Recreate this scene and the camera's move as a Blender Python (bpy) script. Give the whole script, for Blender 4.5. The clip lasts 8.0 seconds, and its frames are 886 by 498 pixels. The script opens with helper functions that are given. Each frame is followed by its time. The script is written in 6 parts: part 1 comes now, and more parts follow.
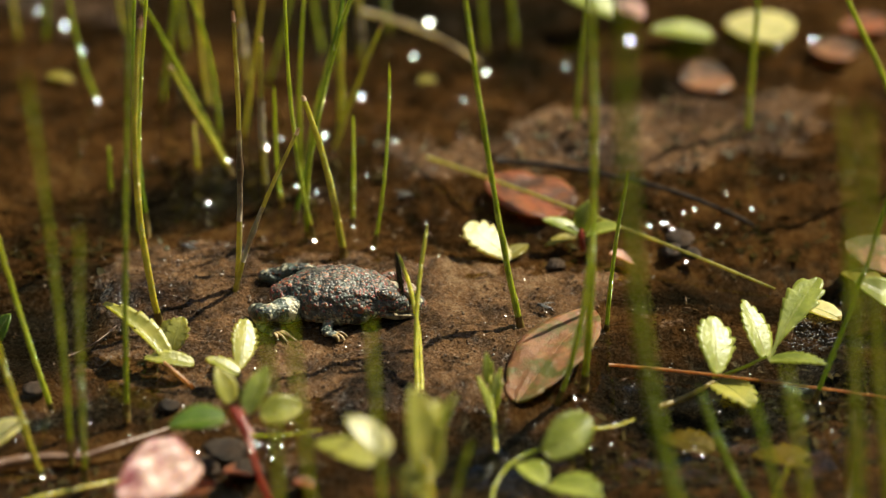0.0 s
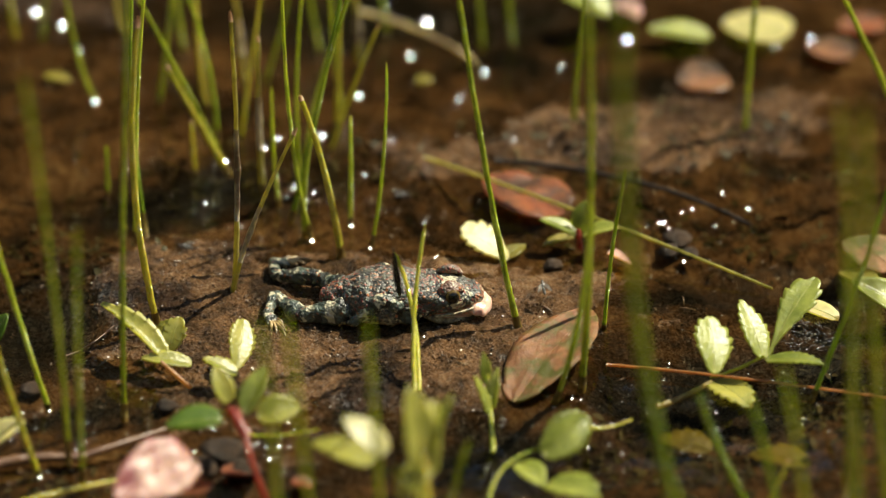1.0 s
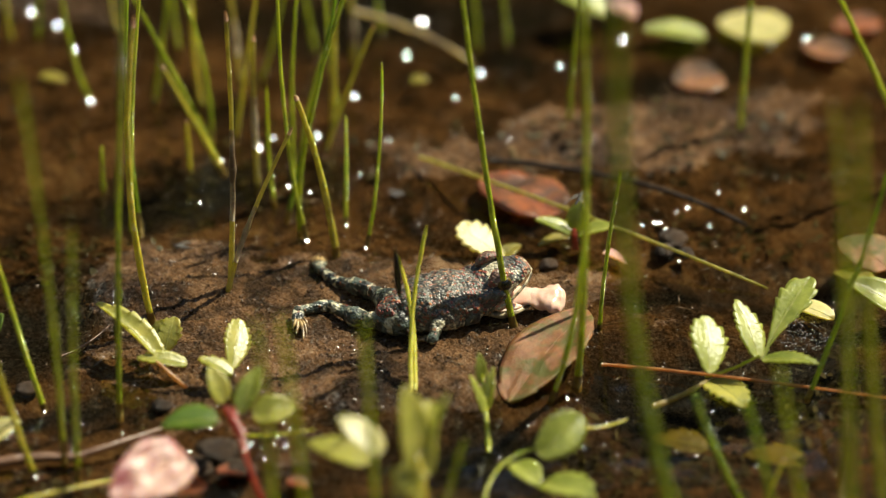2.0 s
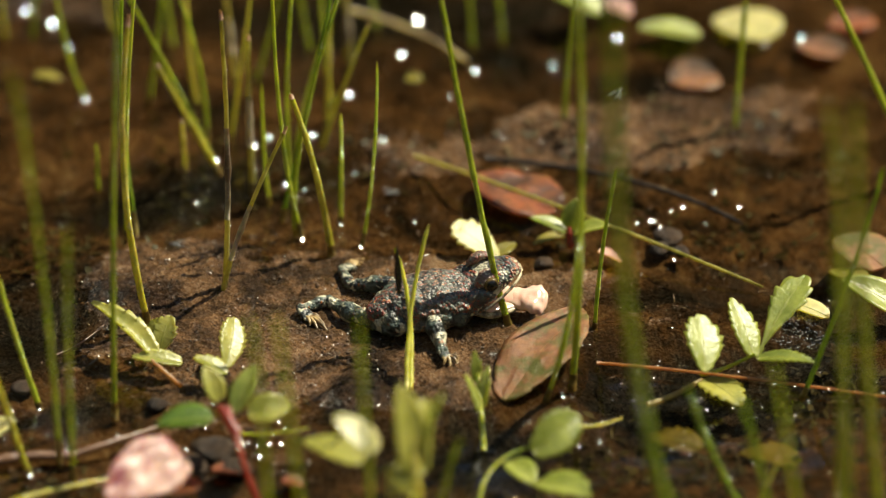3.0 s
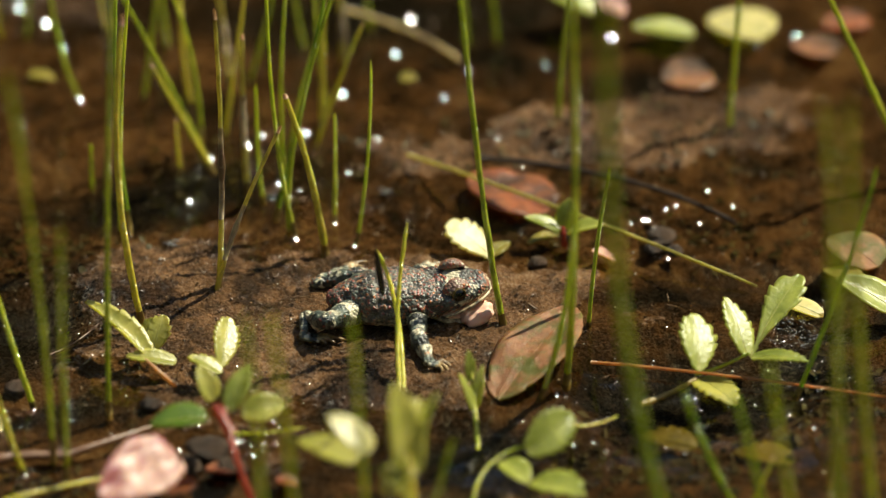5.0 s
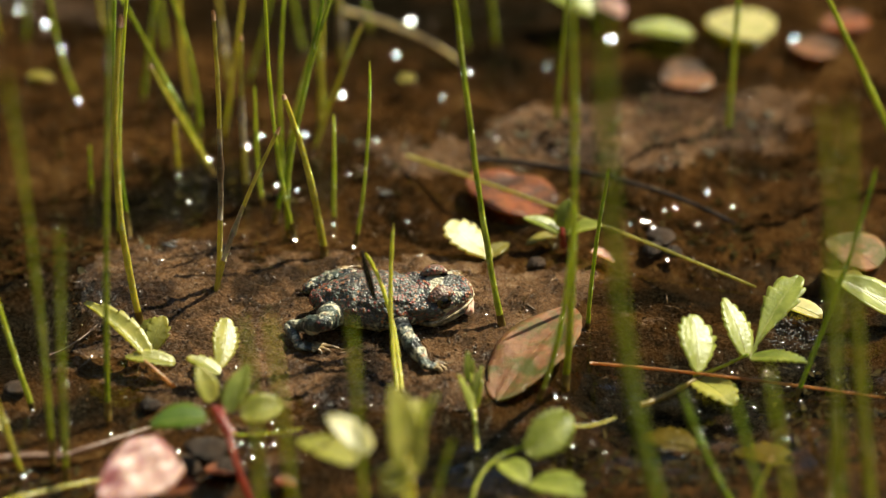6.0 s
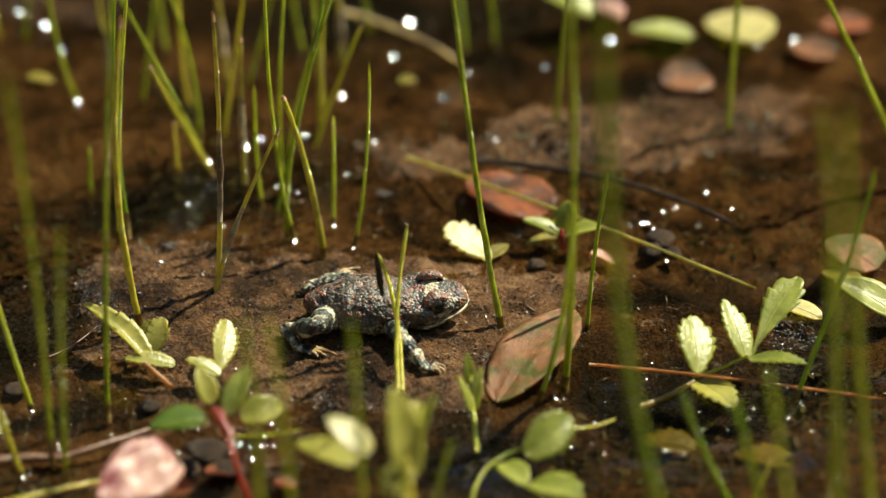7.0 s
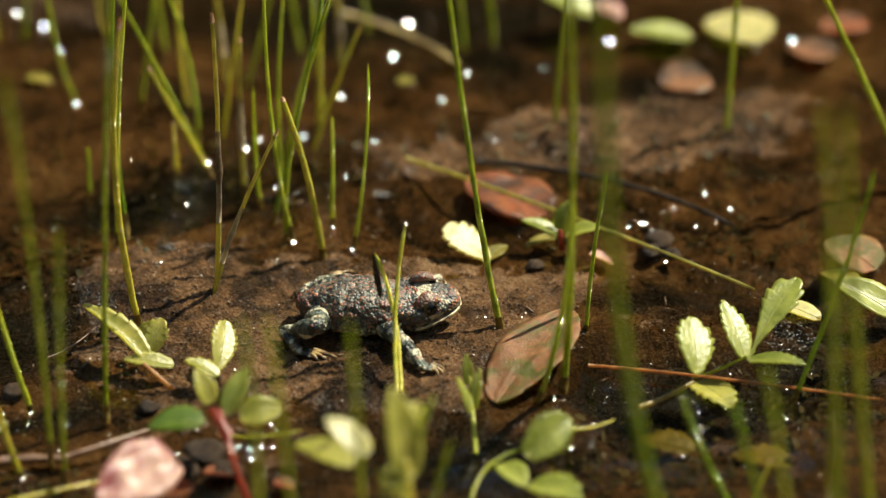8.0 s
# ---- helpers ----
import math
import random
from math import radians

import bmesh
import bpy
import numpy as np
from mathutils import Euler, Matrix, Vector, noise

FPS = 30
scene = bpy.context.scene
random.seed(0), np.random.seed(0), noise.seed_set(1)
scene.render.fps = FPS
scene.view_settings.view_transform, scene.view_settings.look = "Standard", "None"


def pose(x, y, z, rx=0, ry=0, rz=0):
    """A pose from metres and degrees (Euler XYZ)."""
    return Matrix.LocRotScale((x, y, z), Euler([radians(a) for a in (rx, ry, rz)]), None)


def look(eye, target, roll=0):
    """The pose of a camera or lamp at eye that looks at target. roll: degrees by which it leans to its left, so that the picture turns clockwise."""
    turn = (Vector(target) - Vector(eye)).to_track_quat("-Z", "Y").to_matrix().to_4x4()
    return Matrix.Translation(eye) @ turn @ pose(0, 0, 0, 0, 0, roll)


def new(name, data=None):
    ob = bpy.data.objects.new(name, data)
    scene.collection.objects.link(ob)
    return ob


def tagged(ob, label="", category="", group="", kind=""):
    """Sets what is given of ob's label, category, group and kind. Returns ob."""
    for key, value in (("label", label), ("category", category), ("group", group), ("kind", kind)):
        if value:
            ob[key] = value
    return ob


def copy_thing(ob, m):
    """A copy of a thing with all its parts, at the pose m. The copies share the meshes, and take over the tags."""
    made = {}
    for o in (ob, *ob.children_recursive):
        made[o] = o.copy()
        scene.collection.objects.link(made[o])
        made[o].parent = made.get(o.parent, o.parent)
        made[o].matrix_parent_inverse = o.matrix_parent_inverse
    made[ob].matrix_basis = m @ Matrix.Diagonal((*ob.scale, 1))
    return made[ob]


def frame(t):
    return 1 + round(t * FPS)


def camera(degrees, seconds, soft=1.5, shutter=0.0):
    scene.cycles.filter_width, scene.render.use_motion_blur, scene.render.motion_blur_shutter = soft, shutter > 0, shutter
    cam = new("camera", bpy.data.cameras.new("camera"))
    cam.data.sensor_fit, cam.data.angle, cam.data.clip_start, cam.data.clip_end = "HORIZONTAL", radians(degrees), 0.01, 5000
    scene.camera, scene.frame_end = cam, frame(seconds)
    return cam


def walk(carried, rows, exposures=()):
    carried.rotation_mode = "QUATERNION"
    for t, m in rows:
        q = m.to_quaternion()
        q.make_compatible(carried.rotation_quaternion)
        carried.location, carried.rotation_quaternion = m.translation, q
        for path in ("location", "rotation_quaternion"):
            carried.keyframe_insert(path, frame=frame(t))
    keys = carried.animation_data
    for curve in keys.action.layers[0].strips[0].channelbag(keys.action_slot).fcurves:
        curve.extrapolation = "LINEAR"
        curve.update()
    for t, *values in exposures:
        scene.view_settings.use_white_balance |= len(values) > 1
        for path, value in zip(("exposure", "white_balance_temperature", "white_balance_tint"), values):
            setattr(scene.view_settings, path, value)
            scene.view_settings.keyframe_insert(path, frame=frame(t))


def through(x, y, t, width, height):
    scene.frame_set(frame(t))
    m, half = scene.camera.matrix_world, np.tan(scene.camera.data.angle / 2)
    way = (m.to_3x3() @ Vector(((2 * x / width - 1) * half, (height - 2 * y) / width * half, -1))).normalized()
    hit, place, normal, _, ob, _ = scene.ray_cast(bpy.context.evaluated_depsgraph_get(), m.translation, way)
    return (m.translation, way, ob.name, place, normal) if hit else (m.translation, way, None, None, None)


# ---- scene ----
import collections

# Millimetres are used for all places and sizes below; MM turns them into metres.
MM = 0.001
EYE = Vector((0, -1.03923, 0.6))


def aim(right, up):
    """The camera's pose when its axis passes that many millimetres right of and above the middle of the pool."""
    return look(EYE, Vector((right, up * 0.5, up * 0.866)) * MM)


cam = camera(7.485, 8.0, soft=1.15)
cam.data.dof.use_dof = True
cam.data.dof.focus_distance = 1.174
cam.data.dof.aperture_fstop = 8.6
walk(cam, [
    (0, aim(0.000, 0.000)),
    (0.5, aim(0.200, 0.000)),
    (1, aim(0.471, 0.000)),
    (1.5, aim(0.831, 0.000)),
    (3, aim(2.153, -0.300)),
    (3.5, aim(2.433, -0.431)),
    (4, aim(2.703, -0.471)),
    (4.5, aim(3.004, -0.451)),
    (6, aim(3.404, -0.250)),
    (6.5, aim(3.434, -0.120)),
    (7, aim(3.474, 0.000)),
    (7.5, aim(3.555, 0.100)),
    (8, aim(3.675, 0.150)),
], [(0, 0.80, 7000, 1), (8, 0.80, 7000, 1)])

# ---- light ----
SUN_FROM = Vector((0.64, 0.38, 1.0)).normalized()
world = bpy.data.worlds.new("sky")
scene.world = world
world.use_nodes = True
sky = world.node_tree.nodes.new("ShaderNodeTexSky")
sky.sky_type, sky.sun_disc = "NISHITA", False
sky.sun_elevation = math.asin(SUN_FROM.z)
sky.sun_rotation = math.atan2(SUN_FROM.x, SUN_FROM.y)
back = world.node_tree.nodes["Background"]
back.inputs["Strength"].default_value = 0.075
world.node_tree.links.new(sky.outputs["Color"], back.inputs["Color"])
lamp = bpy.data.lights.new("sun", "SUN")
lamp.energy, lamp.angle, lamp.color = 5.0, radians(0.53), (1.0, 0.93, 0.80)
sun = new("sun", lamp)
sun.matrix_world = look(SUN_FROM * 10, (0, 0, 0))

# ---- materials ----
def material(name):
    m = bpy.data.materials.new(name)
    m.use_nodes = True
    return m, m.node_tree.nodes, m.node_tree.links, m.node_tree.nodes["Principled BSDF"]


def noise_node(nodes, links, scale, detail=5.0, rough=0.6, coords="Object"):
    tc = nodes.new("ShaderNodeTexCoord")
    n = nodes.new("ShaderNodeTexNoise")
    n.inputs["Scale"].default_value = scale
    n.inputs["Detail"].default_value = detail
    n.inputs["Roughness"].default_value = rough
    links.new(tc.outputs[coords], n.inputs["Vector"])
    return n


def ramp_node(nodes, links, source, stops):
    r = nodes.new("ShaderNodeValToRGB")
    while len(r.color_ramp.elements) < len(stops):
        r.color_ramp.elements.new(0.5)
    for e, (p, c) in zip(r.color_ramp.elements, stops):
        e.position, e.color = p, (*c, 1)
    links.new(source, r.inputs["Fac"])
    return r


def bump_node(nodes, links, heights, strength, distance, target):
    """Adds the heights (sockets with weights) as a bump of that depth in metres."""
    total = None
    for socket, weight in heights:
        mul = nodes.new("ShaderNodeMath")
        mul.operation = "MULTIPLY"
        mul.inputs[1].default_value = weight
        links.new(socket, mul.inputs[0])
        if total is None:
            total = mul.outputs[0]
        else:
            add = nodes.new("ShaderNodeMath")
            links.new(total, add.inputs[0])
            links.new(mul.outputs[0], add.inputs[1])
            total = add.outputs[0]
    b = nodes.new("ShaderNodeBump")
    b.inputs["Strength"].default_value = strength
    b.inputs["Distance"].default_value = distance
    links.new(total, b.inputs["Height"])
    links.new(b.outputs["Normal"], target)
    return b


def mud_material():
    m, n, l, p = material("wet_mud")
    big = noise_node(n, l, 45, 4)
    fine = noise_node(n, l, 420, 8, 0.7)
    grit = noise_node(n, l, 1500, 4, 0.7)
    mid = noise_node(n, l, 150, 5, 0.65)
    total = None
    for socket, weight in ((big.outputs["Fac"], 0.3), (mid.outputs["Fac"], 0.32), (fine.outputs["Fac"], 0.26), (grit.outputs["Fac"], 0.12)):
        mul = n.new("ShaderNodeMath")
        mul.operation = "MULTIPLY_ADD"
        mul.inputs[1].default_value = weight
        l.new(socket, mul.inputs[0])
        if total is not None:
            l.new(total, mul.inputs[2])
        else:
            mul.inputs[2].default_value = 0.0
        total = mul.outputs[0]
    r = ramp_node(n, l, total, [(0.38, (0.010, 0.006, 0.003)), (0.46, (0.080, 0.042, 0.018)), (0.53, (0.225, 0.116, 0.052)), (0.62, (0.43, 0.27, 0.145))])
    # random patches darken the mud's colour to stand in for dark water
    patch = noise_node(n, l, 26, 5, 0.6)
    painted_dark = ramp_node(n, l, patch.outputs["Fac"], [(0.34, (0.20, 0.18, 0.16)), (0.46, (1, 1, 1))])
    dark = n.new("ShaderNodeMix")
    dark.data_type, dark.blend_type = "RGBA", "MULTIPLY"
    dark.inputs["Factor"].default_value = 1.0
    l.new(r.outputs["Color"], dark.inputs["A"])
    l.new(painted_dark.outputs["Color"], dark.inputs["B"])
    # near black put into the mud's colour where deep water looks dark
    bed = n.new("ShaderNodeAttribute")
    bed.attribute_name = "painted_dark"
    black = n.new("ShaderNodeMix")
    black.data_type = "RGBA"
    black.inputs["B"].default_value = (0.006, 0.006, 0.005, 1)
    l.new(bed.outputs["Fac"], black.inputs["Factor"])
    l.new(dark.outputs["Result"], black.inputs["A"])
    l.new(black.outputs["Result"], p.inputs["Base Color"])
    rr = ramp_node(n, l, grit.outputs["Fac"], [(0.35, (0.13,) * 3), (0.7, (0.45,) * 3)])
    l.new(rr.outputs["Color"], p.inputs["Roughness"])
    bump_node(n, l, [(fine.outputs["Fac"], 1.0), (grit.outputs["Fac"], 0.75)], 1.0, 0.0026, p.inputs["Normal"])
    return m


def water_material():
    m, n, l, p = material("pool_water")
    n.remove(p)
    clear = n.new("ShaderNodeBsdfTransparent")
    clear.inputs["Color"].default_value = (0.66, 0.60, 0.46, 1)
    gloss = n.new("ShaderNodeBsdfGlossy")
    gloss.inputs["Roughness"].default_value = 0.04
    fresnel = n.new("ShaderNodeFresnel")
    fresnel.inputs["IOR"].default_value = 1.33
    mix = n.new("ShaderNodeMixShader")
    l.new(fresnel.outputs[0], mix.inputs[0])
    l.new(clear.outputs[0], mix.inputs[1])
    l.new(gloss.outputs[0], mix.inputs[2])
    l.new(mix.outputs[0], n["Material Output"].inputs["Surface"])
    wave = noise_node(n, l, 60, 2, 0.5)
    b = bump_node(n, l, [(wave.outputs["Fac"], 1.0)], 0.35, 0.0012, gloss.inputs["Normal"])
    l.new(b.outputs["Normal"], fresnel.inputs["Normal"])
    return m


def plant_material(name, dark, light, rough=0.35, through=0.25, scale=300, spots=None, bump=0.0005, spec=0.75, stain=None):
    """A waxy leaf or stem: two tones, fine relief, and some light let through."""
    m, n, l, p = material(name)
    a = noise_node(n, l, scale, 6, 0.65)
    b = noise_node(n, l, scale * 6, 3, 0.6)
    info = n.new("ShaderNodeObjectInfo")
    shift = n.new("ShaderNodeMath")
    shift.operation = "MULTIPLY_ADD"
    shift.inputs[1].default_value = 0.22
    l.new(info.outputs["Random"], shift.inputs[0])
    l.new(a.outputs["Fac"], shift.inputs[2])
    stops = [(0.40, dark), (0.75, light)]
    if spots:
        stops.append((0.86, spots))
    r = ramp_node(n, l, shift.outputs[0], stops)
    colour = r.outputs["Color"]
    if stain:
        tone, size, least, most = stain
        blot = noise_node(n, l, size, 7, 0.68)
        cover = n.new("ShaderNodeMapRange")
        cover.inputs["From Min"].default_value, cover.inputs["From Max"].default_value = least, most
        l.new(blot.outputs["Fac"], cover.inputs["Value"])
        mix = n.new("ShaderNodeMix")
        mix.data_type = "RGBA"
        mix.inputs["B"].default_value = (*tone, 1)
        l.new(cover.outputs[0], mix.inputs["Factor"])
        l.new(colour, mix.inputs["A"])
        colour = mix.outputs["Result"]
    l.new(colour, p.inputs["Base Color"])
    p.inputs["Roughness"].default_value = rough
    p.inputs["Specular IOR Level"].default_value = spec
    heights = [(a.outputs["Fac"], 0.6), (b.outputs["Fac"], 0.5)]
    if through >= 0.5:
        cell = n.new("ShaderNodeTexVoronoi")
        cell.feature = "DISTANCE_TO_EDGE"
        cell.inputs["Scale"].default_value = 2000
        l.new(a.inputs["Vector"].links[0].from_socket, cell.inputs["Vector"])
        heights.append((cell.outputs["Distance"], 0.25))
    bump_node(n, l, heights, 0.6, bump, p.inputs["Normal"])
    if through:
        thin = n.new("ShaderNodeBsdfTranslucent")
        both = n.new("ShaderNodeMixShader")
        both.inputs[0].default_value = 0.42 if through < 0.8 else 0.15
        p.inputs["Subsurface Weight"].default_value = through if through >= 0.8 else 0.2
        p.inputs["Subsurface Radius"].default_value = (0.8, 1.0, 0.3)
        p.inputs["Subsurface Scale"].default_value = 0.0015
        warm = n.new("ShaderNodeMix")
        warm.data_type, warm.blend_type = "RGBA", "MULTIPLY"
        warm.inputs["Factor"].default_value = 1.0
        warm.inputs["B"].default_value = (2.1, 1.9, 0.55, 1)
        l.new(colour, warm.inputs["A"])
        l.new(warm.outputs["Result"], thin.inputs["Color"])
        l.new(p.outputs[0], both.inputs[1])
        l.new(thin.outputs[0], both.inputs[2])
        l.new(both.outputs[0], n["Material Output"].inputs["Surface"])
    return m


def drop_material():
    m, n, l, p = material("water_drop")
    p.inputs["Base Color"].default_value = (0.9, 0.9, 0.9, 1)
    p.inputs["Roughness"].default_value = 0.10
    p.inputs["IOR"].default_value = 1.45
    p.inputs["Transmission Weight"].default_value = 0.8
    return m


MUD = mud_material()
WATER = water_material()
DROP = drop_material()
# Pale flecks on these rushes: crust, with wet highlights put into the colour.
STEM = plant_material("green_rush", (0.185, 0.217, 0.010), (0.43, 0.44, 0.05), 0.24, 0.9, 220, None, 0.0009, 0.9, ((0.52, 0.50, 0.36), 330, 0.60, 0.70))
STEM_YELLOW = plant_material("yellow_rush", (0.30, 0.27, 0.025), (0.58, 0.48, 0.08), 0.24, 0.9, 260, None, 0.0009, 0.9, ((0.52, 0.50, 0.36), 330, 0.60, 0.70))
STEM_DARK = plant_material("deep_green_rush", (0.11, 0.17, 0.008), (0.28, 0.35, 0.025), 0.24, 0.9, 200, None, 0.0009, 0.9, ((0.52, 0.50, 0.36), 330, 0.60, 0.70))
STEM_DRY = plant_material("dry_rush", (0.16, 0.10, 0.05), (0.66, 0.60, 0.48), 0.45, 0.3, 260)
LEAF = plant_material("green_leaf", (0.165, 0.20, 0.02), (0.37, 0.40, 0.085), 0.34, 0.55, 240, None, 0.0004, 1.0)
LEAF_YELLOW = plant_material("yellow_green_leaf", (0.24, 0.25, 0.035), (0.46, 0.44, 0.11), 0.34, 0.55, 240, None, 0.0004, 1.0)
LEAF_DARK = plant_material("dark_green_leaf", (0.04, 0.085, 0.01), (0.12, 0.19, 0.025), 0.24, 0.7, 240)
LEAF_PALE = plant_material("pale_yellow_leaf", (0.36, 0.35, 0.13), (0.60, 0.57, 0.30), 0.34, 0.7, 260, None, 0.0004, 1.0)
LEAF_BROWN = plant_material("dead_brown_leaf", (0.20, 0.085, 0.04), (0.38, 0.20, 0.10), 0.32, 0.2, 420, (0.44, 0.27, 0.16), 0.0011, 0.5, ((0.15, 0.15, 0.04), 170, 0.47, 0.60))
LEAF_FADED = plant_material("faded_leaf", (0.22, 0.09, 0.045), (0.42, 0.22, 0.12), 0.35, 0.1, 200, None, 0.0005, 0.75, ((0.07, 0.045, 0.025), 90, 0.42, 0.6))
LEAF_RED = plant_material("red_brown_leaf", (0.22, 0.055, 0.024), (0.42, 0.15, 0.06), 0.42, 0.1, 160, None, 0.0006, 0.5, ((0.10, 0.05, 0.03), 130, 0.43, 0.60))
LEAF_PINK = plant_material("pink_wet_leaf", (0.42, 0.24, 0.21), (0.66, 0.50, 0.42), 0.46, 0.1, 120, None, 0.0001, 0.9, ((0.32, 0.08, 0.095), 110, 0.48, 0.66))
LEAF_OLIVE = plant_material("sunken_olive_leaf", (0.14, 0.12, 0.018), (0.32, 0.27, 0.05), 0.35, 0.1, 240)
TWIG = plant_material("brown_twig", (0.06, 0.022, 0.008), (0.16, 0.068, 0.024), 0.45, 0, 260)
TWIG_DARK = plant_material("black_twig", (0.008, 0.006, 0.005), (0.03, 0.02, 0.014), 0.6, 0, 260, None, 0.0005, 0.2)
# for the added unseen ring: dark, so the water mirrors little light
BACKDROP = plant_material("dark_backdrop", (0.012, 0.016, 0.008), (0.045, 0.05, 0.024), 0.8, 0, 4, (0.07, 0.07, 0.035), 0.05, 0.2)
CLOD = plant_material("dark_wet_clod", (0.010, 0.006, 0.004), (0.055, 0.03, 0.015), 0.5, 0, 700, None, 0.0025, 0.3)
CRUMB = plant_material("mud_crumb", (0.02, 0.011, 0.006), (0.17, 0.10, 0.055), 0.22, 0, 160, None, 0.0005)
TIP = plant_material("withered_tip", (0.26, 0.13, 0.07), (0.50, 0.33, 0.22), 0.4, 0.2, 300)
STEM_BRIGHT = plant_material("bright_rush", (0.36, 0.34, 0.04), (0.66, 0.60, 0.13), 0.26, 0.9, 260)
STEM_OLIVE = plant_material("olive_rush", (0.15, 0.14, 0.03), (0.40, 0.37, 0.13), 0.26, 0.5, 260)
RED_STEM = plant_material("reddish_stem", (0.24, 0.10, 0.03), (0.42, 0.22, 0.08), 0.3, 0.1, 300)
LITTER = plant_material("plant_litter", (0.02, 0.012, 0.007), (0.12, 0.07, 0.035), 0.4, 0, 90, (0.20, 0.14, 0.075), 0.0004)
RIB = plant_material("leaf_midrib", (0.22, 0.24, 0.05), (0.42, 0.42, 0.13), 0.35, 0.2, 300)
WEED = plant_material("sunken_weed", (0.022, 0.018, 0.006), (0.085, 0.065, 0.018), 0.6, 0, 120, (0.12, 0.09, 0.025), 0.0006, 0.2)
SHEATH = plant_material("brown_sheath", (0.12, 0.085, 0.02), (0.36, 0.27, 0.08), 0.3, 0.2, 300)
RED_STALK = plant_material("red_stalk", (0.22, 0.035, 0.025), (0.40, 0.11, 0.07), 0.25, 0.1, 260)


# ---- building helpers ----
def mesh_of(name, verts, faces, mat, smooth=True):
    me = bpy.data.meshes.new(name)
    me.from_pydata([tuple(v) for v in verts], [], faces)
    me.materials.append(mat)
    if smooth:
        me.polygons.foreach_set("use_smooth", [True] * len(me.polygons))
    me.update()
    return me


def thing(name, me, parent=None, label="", category="", group="", kind=""):
    ob = new(name, me)
    if parent is not None:
        ob.parent = parent
    return tagged(ob, label, category, group, kind)


def tube(points, radii, sides=9):
    """Rings round a line of points, closed at both ends: vertices and faces."""
    pts = [Vector(p) for p in points]
    verts, faces = [], []
    for i, p in enumerate(pts):
        d = (pts[min(i + 1, len(pts) - 1)] - pts[max(i - 1, 0)]).normalized()
        u = d.cross(Vector((0.3, 1, 0.2))).normalized()
        w = d.cross(u)
        for k in range(sides):
            a = 2 * math.pi * k / sides
            verts.append(p + (u * math.cos(a) + w * math.sin(a)) * radii[i])
    for i in range(len(pts) - 1):
        for k in range(sides):
            j = (k + 1) % sides
            faces.append((i * sides + k, i * sides + j, (i + 1) * sides + j, (i + 1) * sides + k))
    faces.append(tuple(range(sides)))
    faces.append(tuple(range((len(pts) - 1) * sides, len(pts) * sides))[::-1])
    return verts, faces


def bend(a, b, c, n):
    """n + 1 points of an even curve that passes b half way from a to c."""
    a, b, c = Vector(a), Vector(b), Vector(c)
    ctrl = b * 2 - (a + c) * 0.5
    return [a * (1 - s) ** 2 + ctrl * 2 * s * (1 - s) + c * s * s for s in (i / n for i in range(n + 1))]


def droplet_mesh():
    bm = bmesh.new()
    bmesh.ops.create_uvsphere(bm, u_segments=14, v_segments=10, radius=1)
    for v in bm.verts:
        # nearly flat, so that the whole face mirrors the sun at once
        v.co.z *= 0.03 if v.co.z > 0 else 0.12
    me = bpy.data.meshes.new("water_drop")
    bm.to_mesh(me)
    bm.free()
    me.materials.append(DROP)
    me.polygons.foreach_set("use_smooth", [True] * len(me.polygons))
    return me


DROP_MESH = droplet_mesh()


rng = random.Random(7)


